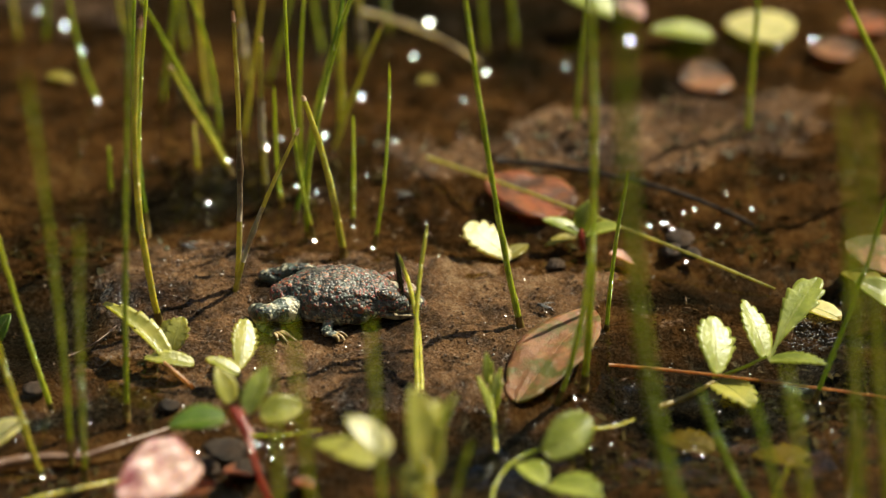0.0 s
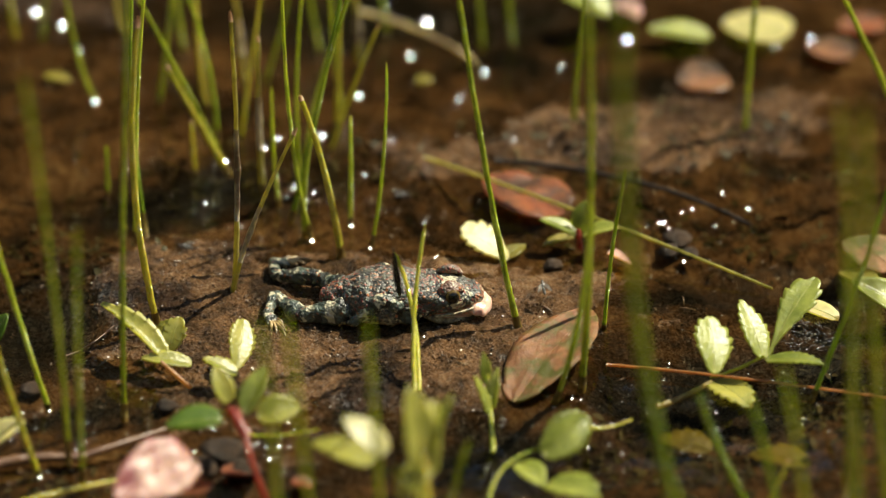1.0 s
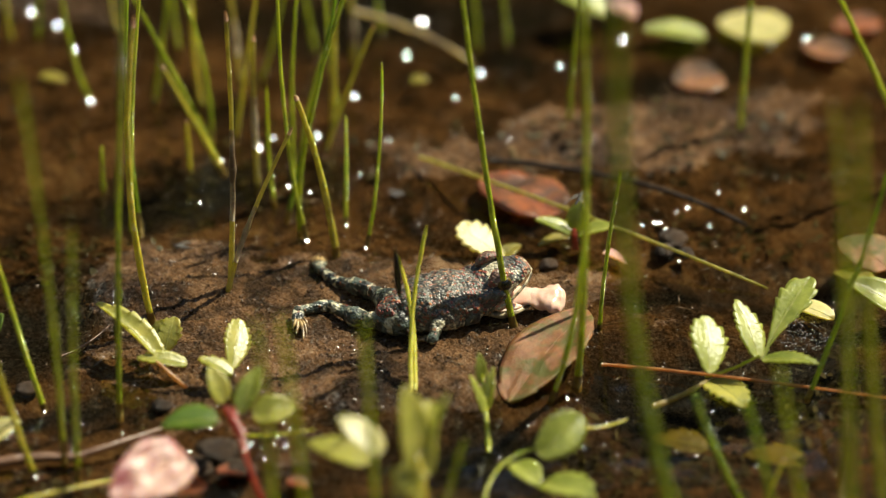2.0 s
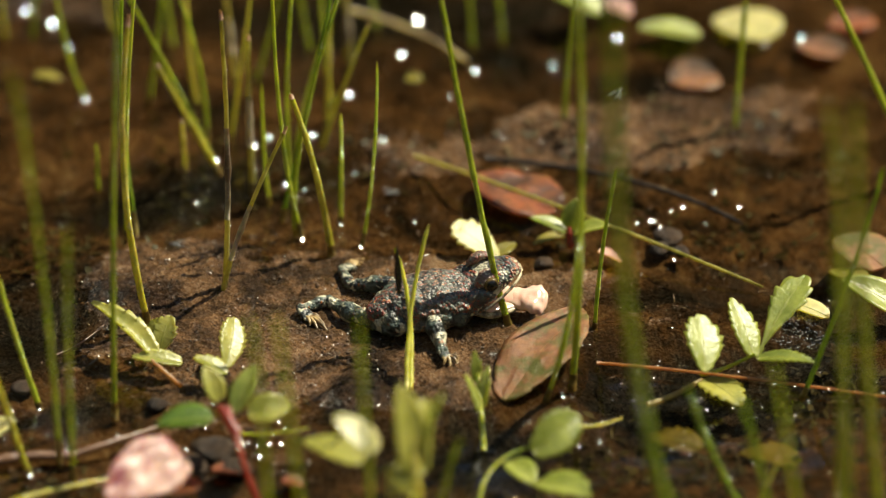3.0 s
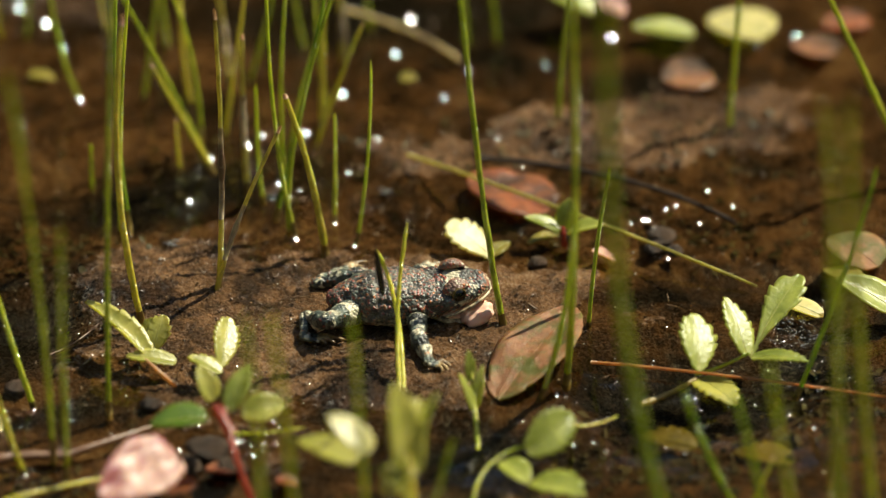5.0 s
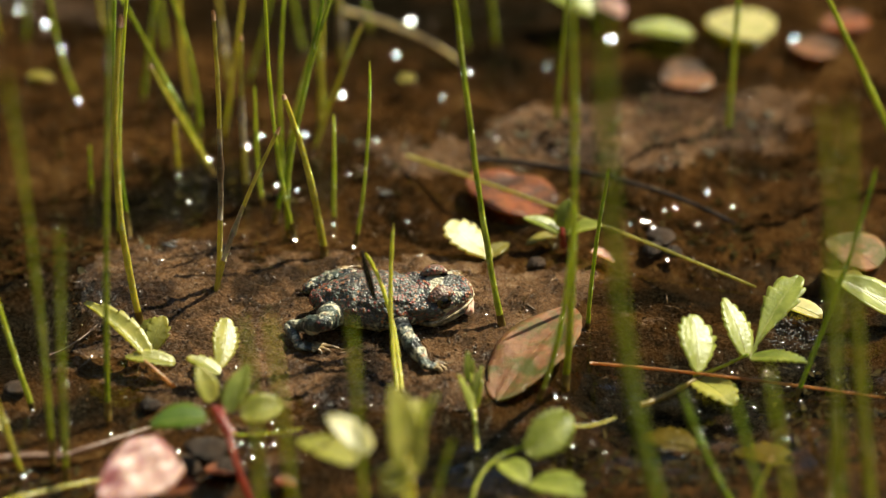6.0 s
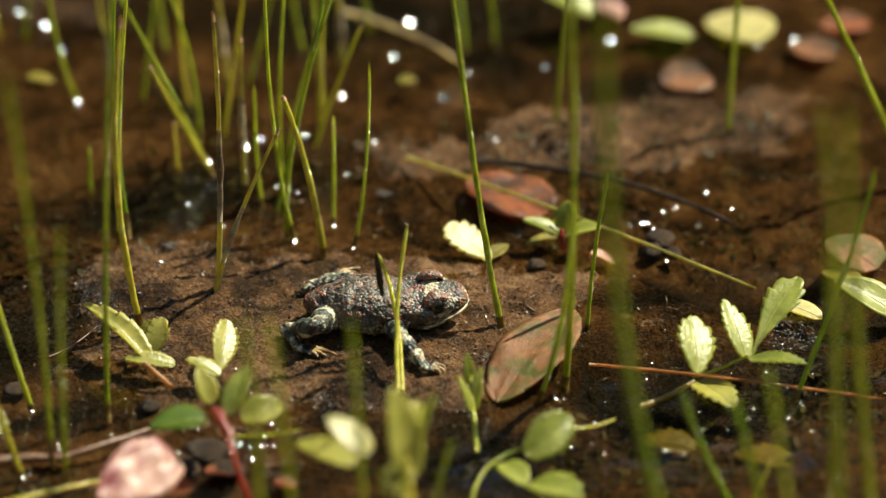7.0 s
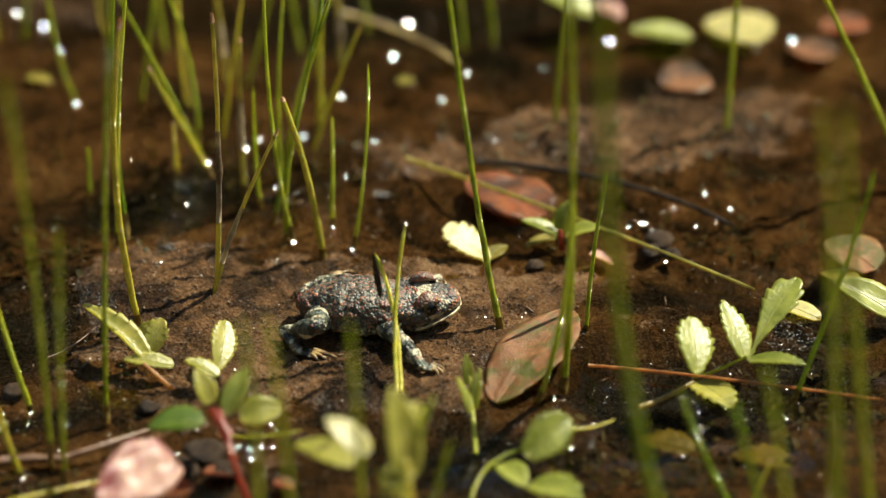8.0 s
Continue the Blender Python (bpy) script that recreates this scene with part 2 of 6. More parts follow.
def stalk(name, a, b, c, width, mat, parent=None, label="", category="", group="", taper=0.7, node=False, cut_tip=False):
    """A rush or twig from a through b to c; its origin is a, so that it can sway about its foot."""
    pts = [(p - Vector(a)) * MM for p in bend(a, b, c, 22)]
    phase = rng.random() * 6
    radii = []
    for i in range(len(pts)):
        s = i / (len(pts) - 1)
        r = width * 0.5 * (1 - (1 - taper) * s) * (1 + 0.05 * math.sin(phase + s * 23) + 0.04 * math.sin(phase * 3 + s * 61))
        if node and abs(s - 0.5) < 0.03:
            r *= 1.35
        radii.append(r * MM)
    for i in range(1, len(pts) - 1):
        pts[i] = pts[i] + Vector((rng.uniform(-1, 1), rng.uniform(-1, 1), 0)) * width * 0.05 * MM
    radii[-1] *= 0.7 if cut_tip or name != "rush_stem" else 0.3
    v, f = tube(pts, radii)
    ob = thing(name, mesh_of(name, v, f, mat), parent, label, category, group)
    ob.location = Vector(a) * MM
    if name == "rush_stem":
        k = rng.randint(2, 3)
        v, f = tube(pts[:k], [r * g for r, g in zip(radii, (1.2, 1.15, 1.08))])
        thing("sheath", mesh_of("sheath", v, f, SHEATH), ob, "brown sheath at the stem's foot")
        if node:
            v, f = tube(pts[7:15], [r * 1.1 for r in radii[7:15]])
            thing("joint", mesh_of("joint", v, f, STEM_DRY), ob, "bleached withered joint")
        if cut_tip:
            v, f = tube([pts[-2] * 0.45 + pts[-1] * 0.55, pts[-1], pts[-1] + (pts[-1] - pts[-2]) * 0.2], [radii[-2] * 1.06, radii[-1] * 1.25, radii[-1] * 0.5])
            thing("tip", mesh_of("tip", v, f, TIP), ob, "withered pinkish brown tip")
        for _ in range(rng.randint(12, 19) if -95 < a[1] < 15 else rng.randint(3, 5)):
            i = rng.randint(3, len(pts) - 3)
            size = rng.choice((0.025, 0.03, 0.03, 0.035, 0.04, 0.045, 0.05, 0.07))
            at = pts[i] + (pts[i + 1] - pts[i]) * rng.random()
            # each bead is turned to throw the sun's glint at the camera
            half = (SUN_FROM + (EYE - Vector(a) * MM - at).normalized()).normalized()
            bead = thing("water_bead", DROP_MESH, ob, "clear flat bead of water, turned to glint at the camera")
            along = (pts[i + 1] - pts[i]).normalized()
            out = (half - along * half.dot(along)).normalized()
            bead.matrix_basis = Matrix.Translation(at + out * radii[i] * 1.12) @ (half + Vector((rng.uniform(-1, 1), rng.uniform(-1, 1), 0)) * 0.02).to_track_quat("Z", "Y").to_matrix().to_4x4() @ Matrix.Scale(size * MM, 4)
    return ob


def leaf_mesh(name, length, width, mat, teeth=0, shape=0.45, cup=0.12, droop=0.12, blunt=0.0, thick=0.28, rough=0.0, seed=1, veins=0):
    """A leaf along +x from its base: outline, toothed rim, cupped blade, midrib groove, real thickness."""
    r = random.Random(seed)
    nu, nv = (22 if not teeth else teeth * 8) if not veins else veins * 6, 8 if not veins else 14
    top, bottom = [], []
    for i in range(nu + 1):
        u = i / nu
        w = (math.sin(math.pi * u ** (0.5 / shape * 0.69)) if u < 1 else 0.0)
        w = max(w, 0) ** (0.75 - 0.25 * blunt) + (0.10 if 0 < u < 0.12 else 0)
        if i == nu:
            w = 0.12
        if i == 0:
            w = 0.10
        w *= 1 + r.uniform(-0.015, 0.015)
        lobes = {}
        for side in (-1, 1):
            # rounded teeth that lean towards the tip, uneven from one side to the other
            step = (u * teeth + (0.4 if side > 0 else 0.0) + 0.35 * noise.noise(Vector((u * 3.1, seed * 1.7, side)))) % 1.0
            lobe = math.sin(math.pi / 2 * step / 0.78) if step < 0.78 else math.cos(math.pi / 2 * (step - 0.78) / 0.22)
            lobes[side] = (lobe - 0.6) * min(1, max(u - 0.2, 0) * 4) if teeth and u < 0.99 else 0.0
        for j in range(nv + 1):
            s = (j / nv) * 2 - 1
            lobe = lobes[1 if s > 0 else -1]
            x = u * length + (0.30 * length / teeth * lobe * abs(s) ** 3 if teeth else 0)
            y = s * w * width * 0.5 * (1 + 0.26 * lobe * s ** 4)
            z = cup * width * (s * s) * w - droop * length * (u - 0.5) ** 2 * 2
            z += 0.006 * width * math.cos(s * 9) - (0.03 * width if abs(s) < 0.1 else 0)
            if teeth > 4:
                z += 0.012 * width * math.sin((u * teeth - abs(s) * 1.2) * 6.283) * (1 - abs(s)) * abs(s)
            if veins:
                z += 0.004 * width * math.sin((u * veins - abs(s) * 1.6) * 6.283) * (1 - abs(s))
            z += rough * width * noise.noise(Vector((u * 4 + seed, s * 2, seed)))
            top.append(Vector((x, y, z)) * MM)
            bottom.append(Vector((x, y * 0.99, z - thick)) * MM)
    verts = top + bottom
    n1 = nv + 1
    off = len(top)
    faces = []
    for i in range(nu):
        for j in range(nv):
            a = i * n1 + j
            faces.append((a, a + n1, a + n1 + 1, a + 1))
            faces.append((off + a, off + a + 1, off + a + n1 + 1, off + a + n1))
    rim = [i * n1 for i in range(nu + 1)] + [nu * n1 + j for j in range(1, nv + 1)] + [i * n1 + nv for i in range(nu - 1, -1, -1)] + [j for j in range(nv - 1, 0, -1)]
    for a, b in zip(rim, rim[1:] + rim[:1]):
        faces.append((a, off + a, off + b, b))
    return mesh_of(name, verts, faces, mat)


def leaf(base, tip, width, mat, roll=0, parent=None, name="leaf", label="", category="", group="", **form):
    """A leaf from base to tip (millimetres); roll turns its face about its length, 0 being face up."""
    a, b = Vector(base), Vector(tip)
    d = b - a
    form.setdefault("seed", int(abs(a.x * 13 + a.y * 7)) + 1)
    ob = thing(name, leaf_mesh(name, d.length, width, mat, **form), parent, label, category, group)
    x = d.normalized()
    up = Vector((0, 0, 1)) if abs(x.z) < 0.95 else Vector((-1, 0, 0))
    y = up.cross(x).normalized()
    z = x.cross(y)
    m = Matrix((x, y, z)).transposed().to_4x4()
    ob.matrix_basis = Matrix.Translation(a * MM) @ m @ pose(0, 0, 0, roll, 0, 0)
    droop = form.get("droop", 0.12)
    rib = [Vector((u * d.length, 0, -droop * d.length * (u - 0.5) ** 2 * 2 - 0.022 * width)) * MM for u in (k / 10 for k in range(11))]
    v, f = tube(rib, [(0.15 - 0.012 * k) * (width / 7) ** 0.5 * MM for k in range(11)], 6)
    thing("midrib", mesh_of("midrib", v, f, mat if mat in (LEAF_BROWN, LEAF_RED, LEAF_PINK, LEAF_FADED) else RIB), ob, "raised midrib")
    return ob


def droplet(x, y, z, size):
    ob = thing("water_drop", DROP_MESH, None, "clear flat drop of water on a wet surface, turned to glint at the camera", "drop", "water drops")
    wob = Vector((rng.uniform(-1, 1), rng.uniform(-1, 1), rng.uniform(-1, 1))) * 0.012
    # the glint is built in: the lens faces between sun and camera
    half = (SUN_FROM + (EYE - Vector((x, y, z)) * MM).normalized()).normalized()
    ob.matrix_basis = Matrix.Translation(Vector((x, y, z)) * MM) @ (half + wob).to_track_quat("Z", "Y").to_matrix().to_4x4() @ Matrix.Scale(size * MM, 4)
    return ob


def empty(name, x, y, z=0, label="", category="", group=""):
    ob = tagged(new(name), label, category, group)
    ob.empty_display_size = 0.005
    ob.location = Vector((x, y, z)) * MM
    return ob


# ---- ground and water ----
def spread(lo, hi, step):
    """Places that lie evenly from lo to hi and then ever wider out to 300 m."""
    mid = list(np.arange(lo, hi + step / 2, step))
    out = [step * 1.5 ** k for k in range(1, 33)]
    left = lo - np.cumsum(out)
    right = hi + np.cumsum(out)
    return np.array(list(left[::-1]) + mid + list(right))


def lattice(x, y, scale, seed):
    """Smooth value noise, -1 to 1, on arrays."""
    g = np.random.RandomState(seed).uniform(-1, 1, (256, 256))
    x, y = x / scale, y / scale
    i, j = np.floor(x).astype(int), np.floor(y).astype(int)
    u, v = x - i, y - j
    u, v = u * u * (3 - 2 * u), v * v * (3 - 2 * v)
    i0, i1, j0, j1 = i % 256, (i + 1) % 256, j % 256, (j + 1) % 256
    return (g[i0, j0] * (1 - u) + g[i1, j0] * u) * (1 - v) + (g[i0, j1] * (1 - u) + g[i1, j1] * u) * v


def bump_at(x, y, cx, cy, rx, ry, h, power=2.0):
    d = np.sqrt(((x - cx) / rx) ** 2 + ((y - cy) / ry) ** 2)
    return h * np.exp(-d ** (2 * power))


def ground_height(x, y):
    """Height of the mud in millimetres over the water's level."""
    x, y = np.asarray(x, float), np.asarray(y, float)
    calm = 1 - bump_at(x, y, -14, -27, 54, 32, 0.72)
    z = -1.7 + calm * (1.9 * lattice(x, y, 31, 1) + 1.1 * lattice(x, y, 13, 2) + 0.5 * lattice(x, y, 8, 7))
    fine = 0.55 * lattice(x, y, 5.1, 3) + 0.42 * lattice(x, y, 2.3, 4) + 0.34 * lattice(x, y, 1.05, 5) + 0.16 * lattice(x, y, 0.6, 6)
    z = z + bump_at(x, y, -14, -27, 52, 30, 3.1) + bump_at(x, y, -49, -9, 16, 15, 2.3)
    z = z + bump_at(x, y, -75, -26, 14, 16, -6) + bump_at(x, y, 46, -48, 20, 16, -6) + bump_at(x, y, 58, -8, 14, 9, -5)
    z = z + bump_at(x, y, 22, 40, 40, 16, 1.6) + bump_at(x, y, 62, 30, 26, 14, 1.0) + bump_at(x, y, 40, 46, 28, 15, 1.7) + bump_at(x, y, -48, 22, 24, 12, -1.6)
    z = z + bump_at(x, y, -68, -72, 34, 14, 1.4) + bump_at(x, y, 8, -68, 24, 10, -3.0)
    far = np.clip((np.hypot(x, y) - 150) / 3000, 0, 1)
    return (z + fine) * (1 - far) - 12 * far


# Where the look of deep dark water is painted onto the mud.
DARK_WATER_SPOTS = ((-75, -26, 14, 19), (38, -46, 22, 16), (62, -12, 20, 11), (42, -16, 9, 9), (13, 74, 12, 9), (6, -70, 24, 11), (-46, 22, 26, 10), (-8, 92, 60, 16), (-66, -56, 12, 6), (44, 60, 18, 8), (66, -42, 18, 18))


def build_ground():
    xs, ys = spread(-98, 98, 0.42), spread(-120, 118, 0.5)
    gx, gy = np.meshgrid(xs, ys, indexing="ij")
    gz = ground_height(gx, gy)
    verts = np.stack([gx, gy, gz], -1).reshape(-1, 3) * MM
    nx, ny = len(xs), len(ys)
    idx = np.arange(nx * ny).reshape(nx, ny)
    quads = np.stack([idx[:-1, :-1], idx[1:, :-1], idx[1:, 1:], idx[:-1, 1:]], -1).reshape(-1, 4)
    me = bpy.data.meshes.new("ground")
    me.from_pydata(verts.tolist(), [], quads.tolist())
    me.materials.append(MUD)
    # darkness painted on the mud for deep water and its dark reflections
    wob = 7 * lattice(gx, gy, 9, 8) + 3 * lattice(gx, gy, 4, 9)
    painted_dark = np.zeros_like(gx)
    for cx, cy, rx, ry in DARK_WATER_SPOTS:
        painted_dark = np.maximum(painted_dark, bump_at(gx + wob, gy + wob * 0.7, cx, cy, rx, ry, 0.96, 1.6))
    me.attributes.new("painted_dark", "FLOAT", "POINT").data.foreach_set("value", painted_dark.ravel())
    me.polygons.foreach_set("use_smooth", [True] * len(me.polygons))
    me.update()
    thing("ground", me, None, "wet dark brown mud bed with low mounds", "ground", "", "structure")


def build_water():
    e = 400.0
    me = mesh_of("water", [(-e, -e, 0), (e, -e, 0), (e, e, 0), (-e, e, 0)], [(0, 1, 2, 3)], WATER, False)
    thing("water", me, None, "shallow clear brown pool water over mud", "water", "", "structure")


def build_backdrop():
    """An added, unseen bank-like ring that closes the pool all round, some metres off, to darken its reflections."""
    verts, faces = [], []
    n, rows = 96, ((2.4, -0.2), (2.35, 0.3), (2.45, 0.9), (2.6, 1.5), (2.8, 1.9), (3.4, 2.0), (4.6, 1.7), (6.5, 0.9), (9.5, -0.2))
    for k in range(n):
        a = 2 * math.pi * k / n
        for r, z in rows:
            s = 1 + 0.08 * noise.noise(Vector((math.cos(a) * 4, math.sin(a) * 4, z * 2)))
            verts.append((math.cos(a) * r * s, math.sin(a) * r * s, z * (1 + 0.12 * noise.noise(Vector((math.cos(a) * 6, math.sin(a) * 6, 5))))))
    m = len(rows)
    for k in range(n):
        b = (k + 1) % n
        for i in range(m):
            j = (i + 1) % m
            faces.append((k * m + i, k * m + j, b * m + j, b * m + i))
    thing("backdrop", mesh_of("backdrop", verts, faces, BACKDROP), None, "added dark ring round the pool, unseen, for its reflections", "bank", "", "structure")


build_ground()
build_water()
build_backdrop()


# ---- plants ----
RUSH_LABEL = {
    "g": "slender green rush stem standing in shallow water",
    "y": "slender yellow-green rush stem rooted in mud",
    "d": "dark green rush stem standing in shallow water",
    "b": "bright yellow-green rush stem bending over the mud",
    "w": "olive rush stem with a bleached withered joint",
}

def rush(a, b, c, width, tone, cut=False):
    mat = {"g": STEM, "y": STEM_YELLOW, "d": STEM_DARK, "w": STEM_OLIVE, "b": STEM_BRIGHT}[tone]
    return stalk("rush_stem", a, b, c, width * (0.84 if a[1] > 0 else 0.95), mat, None, RUSH_LABEL[tone], "rush", "rush stems in the pool", 0.7, tone == "w", cut)


rush((-53.7, -56.7, -1.0), (-53.0, -56.7, 40.5), (-50.8, -56.7, 87.2), 1.06, "g")
rush((-48.4, -29.4, -1.0), (-52.4, -29.4, 29.4), (-51.0, -29.4, 61.7), 1.37, "y", True)
rush((-52.5, 6.0, -1.0), (-54.4, 8.0, 25.4), (-53.7, 10.0, 51.4), 1.21, "d")
rush((-63.4, 55.7, -1.0), (-66.8, 55.7, 9.9), (-68.7, 55.7, 25.1), 1.15, "g")
rush((-59.9, 21.9, -1.0), (-59.9, 21.9, 3.9), (-59.9, 21.9, 8.8), 1.02, "g")
rush((-44.4, 29.6, -1.0), (-44.6, 29.6, 3.1), (-44.9, 29.6, 9.5), 1.13, "y", True)
rush((-38.0, 28.1, -1.0), (-43.6, 28.1, 10.3), (-49.0, 28.1, 21.5), 1.33, "y", True)
rush((-39.9, 34.8, -1.0), (-46.3, 34.8, 14.2), (-54.6, 34.8, 32.7), 1.34, "g")
rush((-40.8, 40.1, -1.0), (-41.9, 40.1, 14.8), (-46.0, 40.1, 31.0), 1.03, "g")
rush((-36.2, -16.9, -1.0), (-35.2, -16.9, 25.7), (-35.9, -16.9, 56.1), 1.09, "w", True)
rush((-36.7, -17.8, -1.0), (-33.0, -17.8, 13.8), (-24.9, -17.8, 34.0), 0.99, "w", True)
rush((-22.8, 4.3, -1.0), (-26.3, 4.3, 21.7), (-27.6, 4.3, 52.1), 1.01, "g")
rush((-24.0, 6.0, -1.0), (-22.7, 6.0, 19.7), (-15.0, 6.0, 51.2), 1.11, "g")
rush((-26.7, 11.0, -1.0), (-20.9, 12.7, 25.1), (-17.1, 14.0, 45.9), 1.11, "d")
rush((-17.4, -3.3, -1.0), (-20.2, -3.3, 16.9), (-24.4, -3.3, 32.5), 1.40, "y", True)
rush((-16.1, 9.4, -1.0), (-15.9, 9.4, 10.9), (-15.9, 9.4, 21.9), 1.01, "g")
rush((-12.3, 1.7, -1.0), (-10.1, 1.7, 16.4), (-9.4, 1.7, 36.6), 0.80, "g")
rush((-20.1, 36.5, -1.0), (-15.5, 36.5, 13.3), (-11.1, 36.5, 25.3), 1.03, "y", True)
rush((-31.9, 20.2, -1.0), (-32.4, 20.2, 15.2), (-32.4, 20.2, 31.7), 1.42, "w", True)
rush((-28.9, 16.9, -1.0), (-29.8, 16.9, 10.1), (-30.0, 16.9, 23.9), 0.91, "g")
rush((-36.0, 60.5, -1.0), (-37.0, 60.5, 10.9), (-37.9, 60.5, 21.4), 1.46, "w")
rush((-79.6, 79.2, -1.0), (-80.2, 79.2, 5.6), (-80.7, 79.2, 11.6), 1.38, "y")
rush((-52.0, 54.0, -1.0), (-50.3, 54.0, 10.8), (-48.6, 54.0, 26.0), 1.35, "g")
rush((-22.4, 74.8, -1.0), (-23.6, 74.8, 5.6), (-24.6, 74.8, 13.9), 1.37, "g")
rush((-19.0, 43.3, -1.0), (-18.5, 43.3, 14.3), (-18.2, 43.3, 30.5), 1.34, "y")
rush((-15.2, 70.4, -1.0), (-15.3, 70.4, 6.8), (-16.1, 70.4, 17.4), 1.47, "w")
rush((-74.6, 79.2, -1.0), (-74.0, 79.2, 5.6), (-73.7, 79.2, 11.6), 1.06, "g")
rush((-32.8, 60.5, -1.0), (-29.5, 60.5, 10.9), (-27.3, 60.5, 22.6), 1.15, "g")
center_rush = rush((13.9, -29.6, -0.6), (9.3, -28.0, 27.0), (4.6, -26.0, 66.9), 1.28, "g")
rush((-54.0, 3.9, -1.0), (-53.4, 3.9, 25.4), (-51.3, 3.9, 51.2), 1.11, "g")
rush((-36.5, 41.1, -1.0), (-34.4, 41.1, 14.2), (-32.0, 41.1, 31.6), 1.03, "y")
rush((-25.3, 24.4, -1.0), (-25.7, 24.4, 18.7), (-24.4, 24.4, 40.4), 1.02, "g")
rush((-17.8, 49.7, -1.0), (-19.4, 49.7, 13.1), (-20.1, 49.7, 28.3), 1.14, "g")
rush((-24.5, 30.6, -1.0), (-21.5, 30.6, 17.6), (-14.5, 30.6, 38.3), 0.92, "g")
rush((-42.9, 54.0, -1.0), (-44.3, 54.0, 10.8), (-44.5, 54.0, 24.9), 1.25, "y")
rush((-48.0, 75.9, -1.0), (-48.7, 75.9, 5.0), (-49.6, 75.9, 14.5), 1.27, "g")
rush((-59.3, 82.6, -1.0), (-60.3, 82.6, 3.8), (-60.7, 82.6, 9.8), 1.28, "y")
rush((-10.0, 82.6, -1.0), (-10.6, 82.6, 3.8), (-11.4, 82.6, 11.0), 1.17, "g")
fg_f_rush = rush((67.9, -127.3, -1.0), (65.0, -134.7, 45.2), (61.9, -141.3, 83.7), 1.40, "g")
fg_g_rush = rush((61.7, -127.3, -1.0), (57.0, -135.2, 35.1), (52.9, -141.3, 61.5), 1.10, "g")
rush((13.5, 77.7, -1.0), (13.1, 77.7, 4.0), (12.2, 77.7, 12.4), 1.38, "g")
rush((7.8, 75.9, -1.0), (7.5, 75.9, 5.0), (6.9, 75.9, 13.3), 1.37, "g")
rush((24.2, 44.1, -1.0), (25.1, 44.1, 13.8), (26.7, 44.1, 30.0), 1.34, "g")
tall_r_rush = rush((24.2, -46.9, -1.0), (25.0, -60.5, 44.8), (23.5, -76.9, 96.7), 1.36, "g")
rush((28.4, -27.1, -1.0), (29.7, -27.1, 15.8), (31.8, -27.1, 31.4), 0.88, "g")
rush((19.5, -51.3, -1.0), (23.4, -55.7, 19.0), (25.0, -61.3, 44.4), 1.06, "g")
rush((55.5, 42.4, -1.0), (56.2, 42.4, 13.6), (57.2, 42.4, 32.1), 1.45, "g")
rush((88.3, 24.4, -1.0), (79.4, 24.4, 19.9), (70.8, 24.4, 39.3), 1.53, "g")
dark_r_rush = rush((63.3, -50.6, -1.0), (71.2, -50.6, 24.9), (75.8, -50.6, 44.6), 0.97, "d")
fg_a_rush = rush((46.5, -130.6, -1.0), (31.4, -141.5, 61.6), (27.0, -155.6, 136.0), 2.25, "d")
fg_b_rush = rush((65.1, -119.0, -1.0), (64.5, -129.8, 58.7), (60.3, -139.0, 106.0), 1.75, "g")
fg_c_rush = rush((74.2, -112.2, -1.0), (68.8, -121.8, 49.8), (64.8, -132.2, 102.4), 1.75, "g")
fg_d_rush = rush((-62.4, -71.5, -1.4), (-62.6, -92.4, 45.0), (-64.7, -116.6, 98.8), 1.02, "g")
fg_e_rush = rush((-59.7, -78.3, -1.4), (-59.0, -93.8, 33.0), (-57.6, -109.2, 67.3), 1.02, "g")
left_a_rush = rush((-66.6, -53.5, -1.0), (-71.1, -53.5, 16.7), (-75.3, -53.5, 35.4), 1.06, "g")
left_b_rush = rush((-67.1, -75.4, -1.0), (-71.8, -75.4, 16.5), (-75.1, -75.4, 30.7), 1.14, "y", True)
pair_a_rush = rush((-4.0, -53.0, -1.0), (-4.5, -41.5, 10.7), (-2.6, -34.9, 24.9), 0.97, "b")
pair_b_rush = rush((-3.7, -53.0, -1.0), (-4.6, -40.4, 10.0), (-8.0, -34.9, 19.7), 0.97, "b")
rush((-8.7, -112.2, -1.0), (-10.4, -120.6, 36.5), (-11.4, -126.2, 60.7), 1.29, "g")
rush((-18.6, -124.0, -1.0), (-22.0, -134.3, 44.9), (-23.9, -140.0, 68.8), 1.28, "g")
rush((-25.9, -122.3, -1.0), (-26.2, -130.9, 36.5), (-28.1, -138.3, 67.8), 1.28, "g")
rush((54.2, -84.6, -1.0), (56.4, -84.6, 4.5), (57.7, -84.6, 8.4), 0.94, "y", True)
rush((-0.4, -102.0, -1.0), (1.9, -105.3, 14.2), (4.7, -108.0, 26.7), 1.30, "g")
rush((51.4, -84.6, -1.0), (46.0, -93.2, 15.3), (41.6, -102.6, 33.0), 1.32, "d")
rush((57.1, -103.7, -1.0), (53.3, -113.0, 22.3), (48.9, -121.7, 43.5), 1.30, "d")
rush((72.0, 24.4, -1.0), (73.1, 24.4, -3.3), (73.5, 24.4, 0.2), 0.92, "y", True)

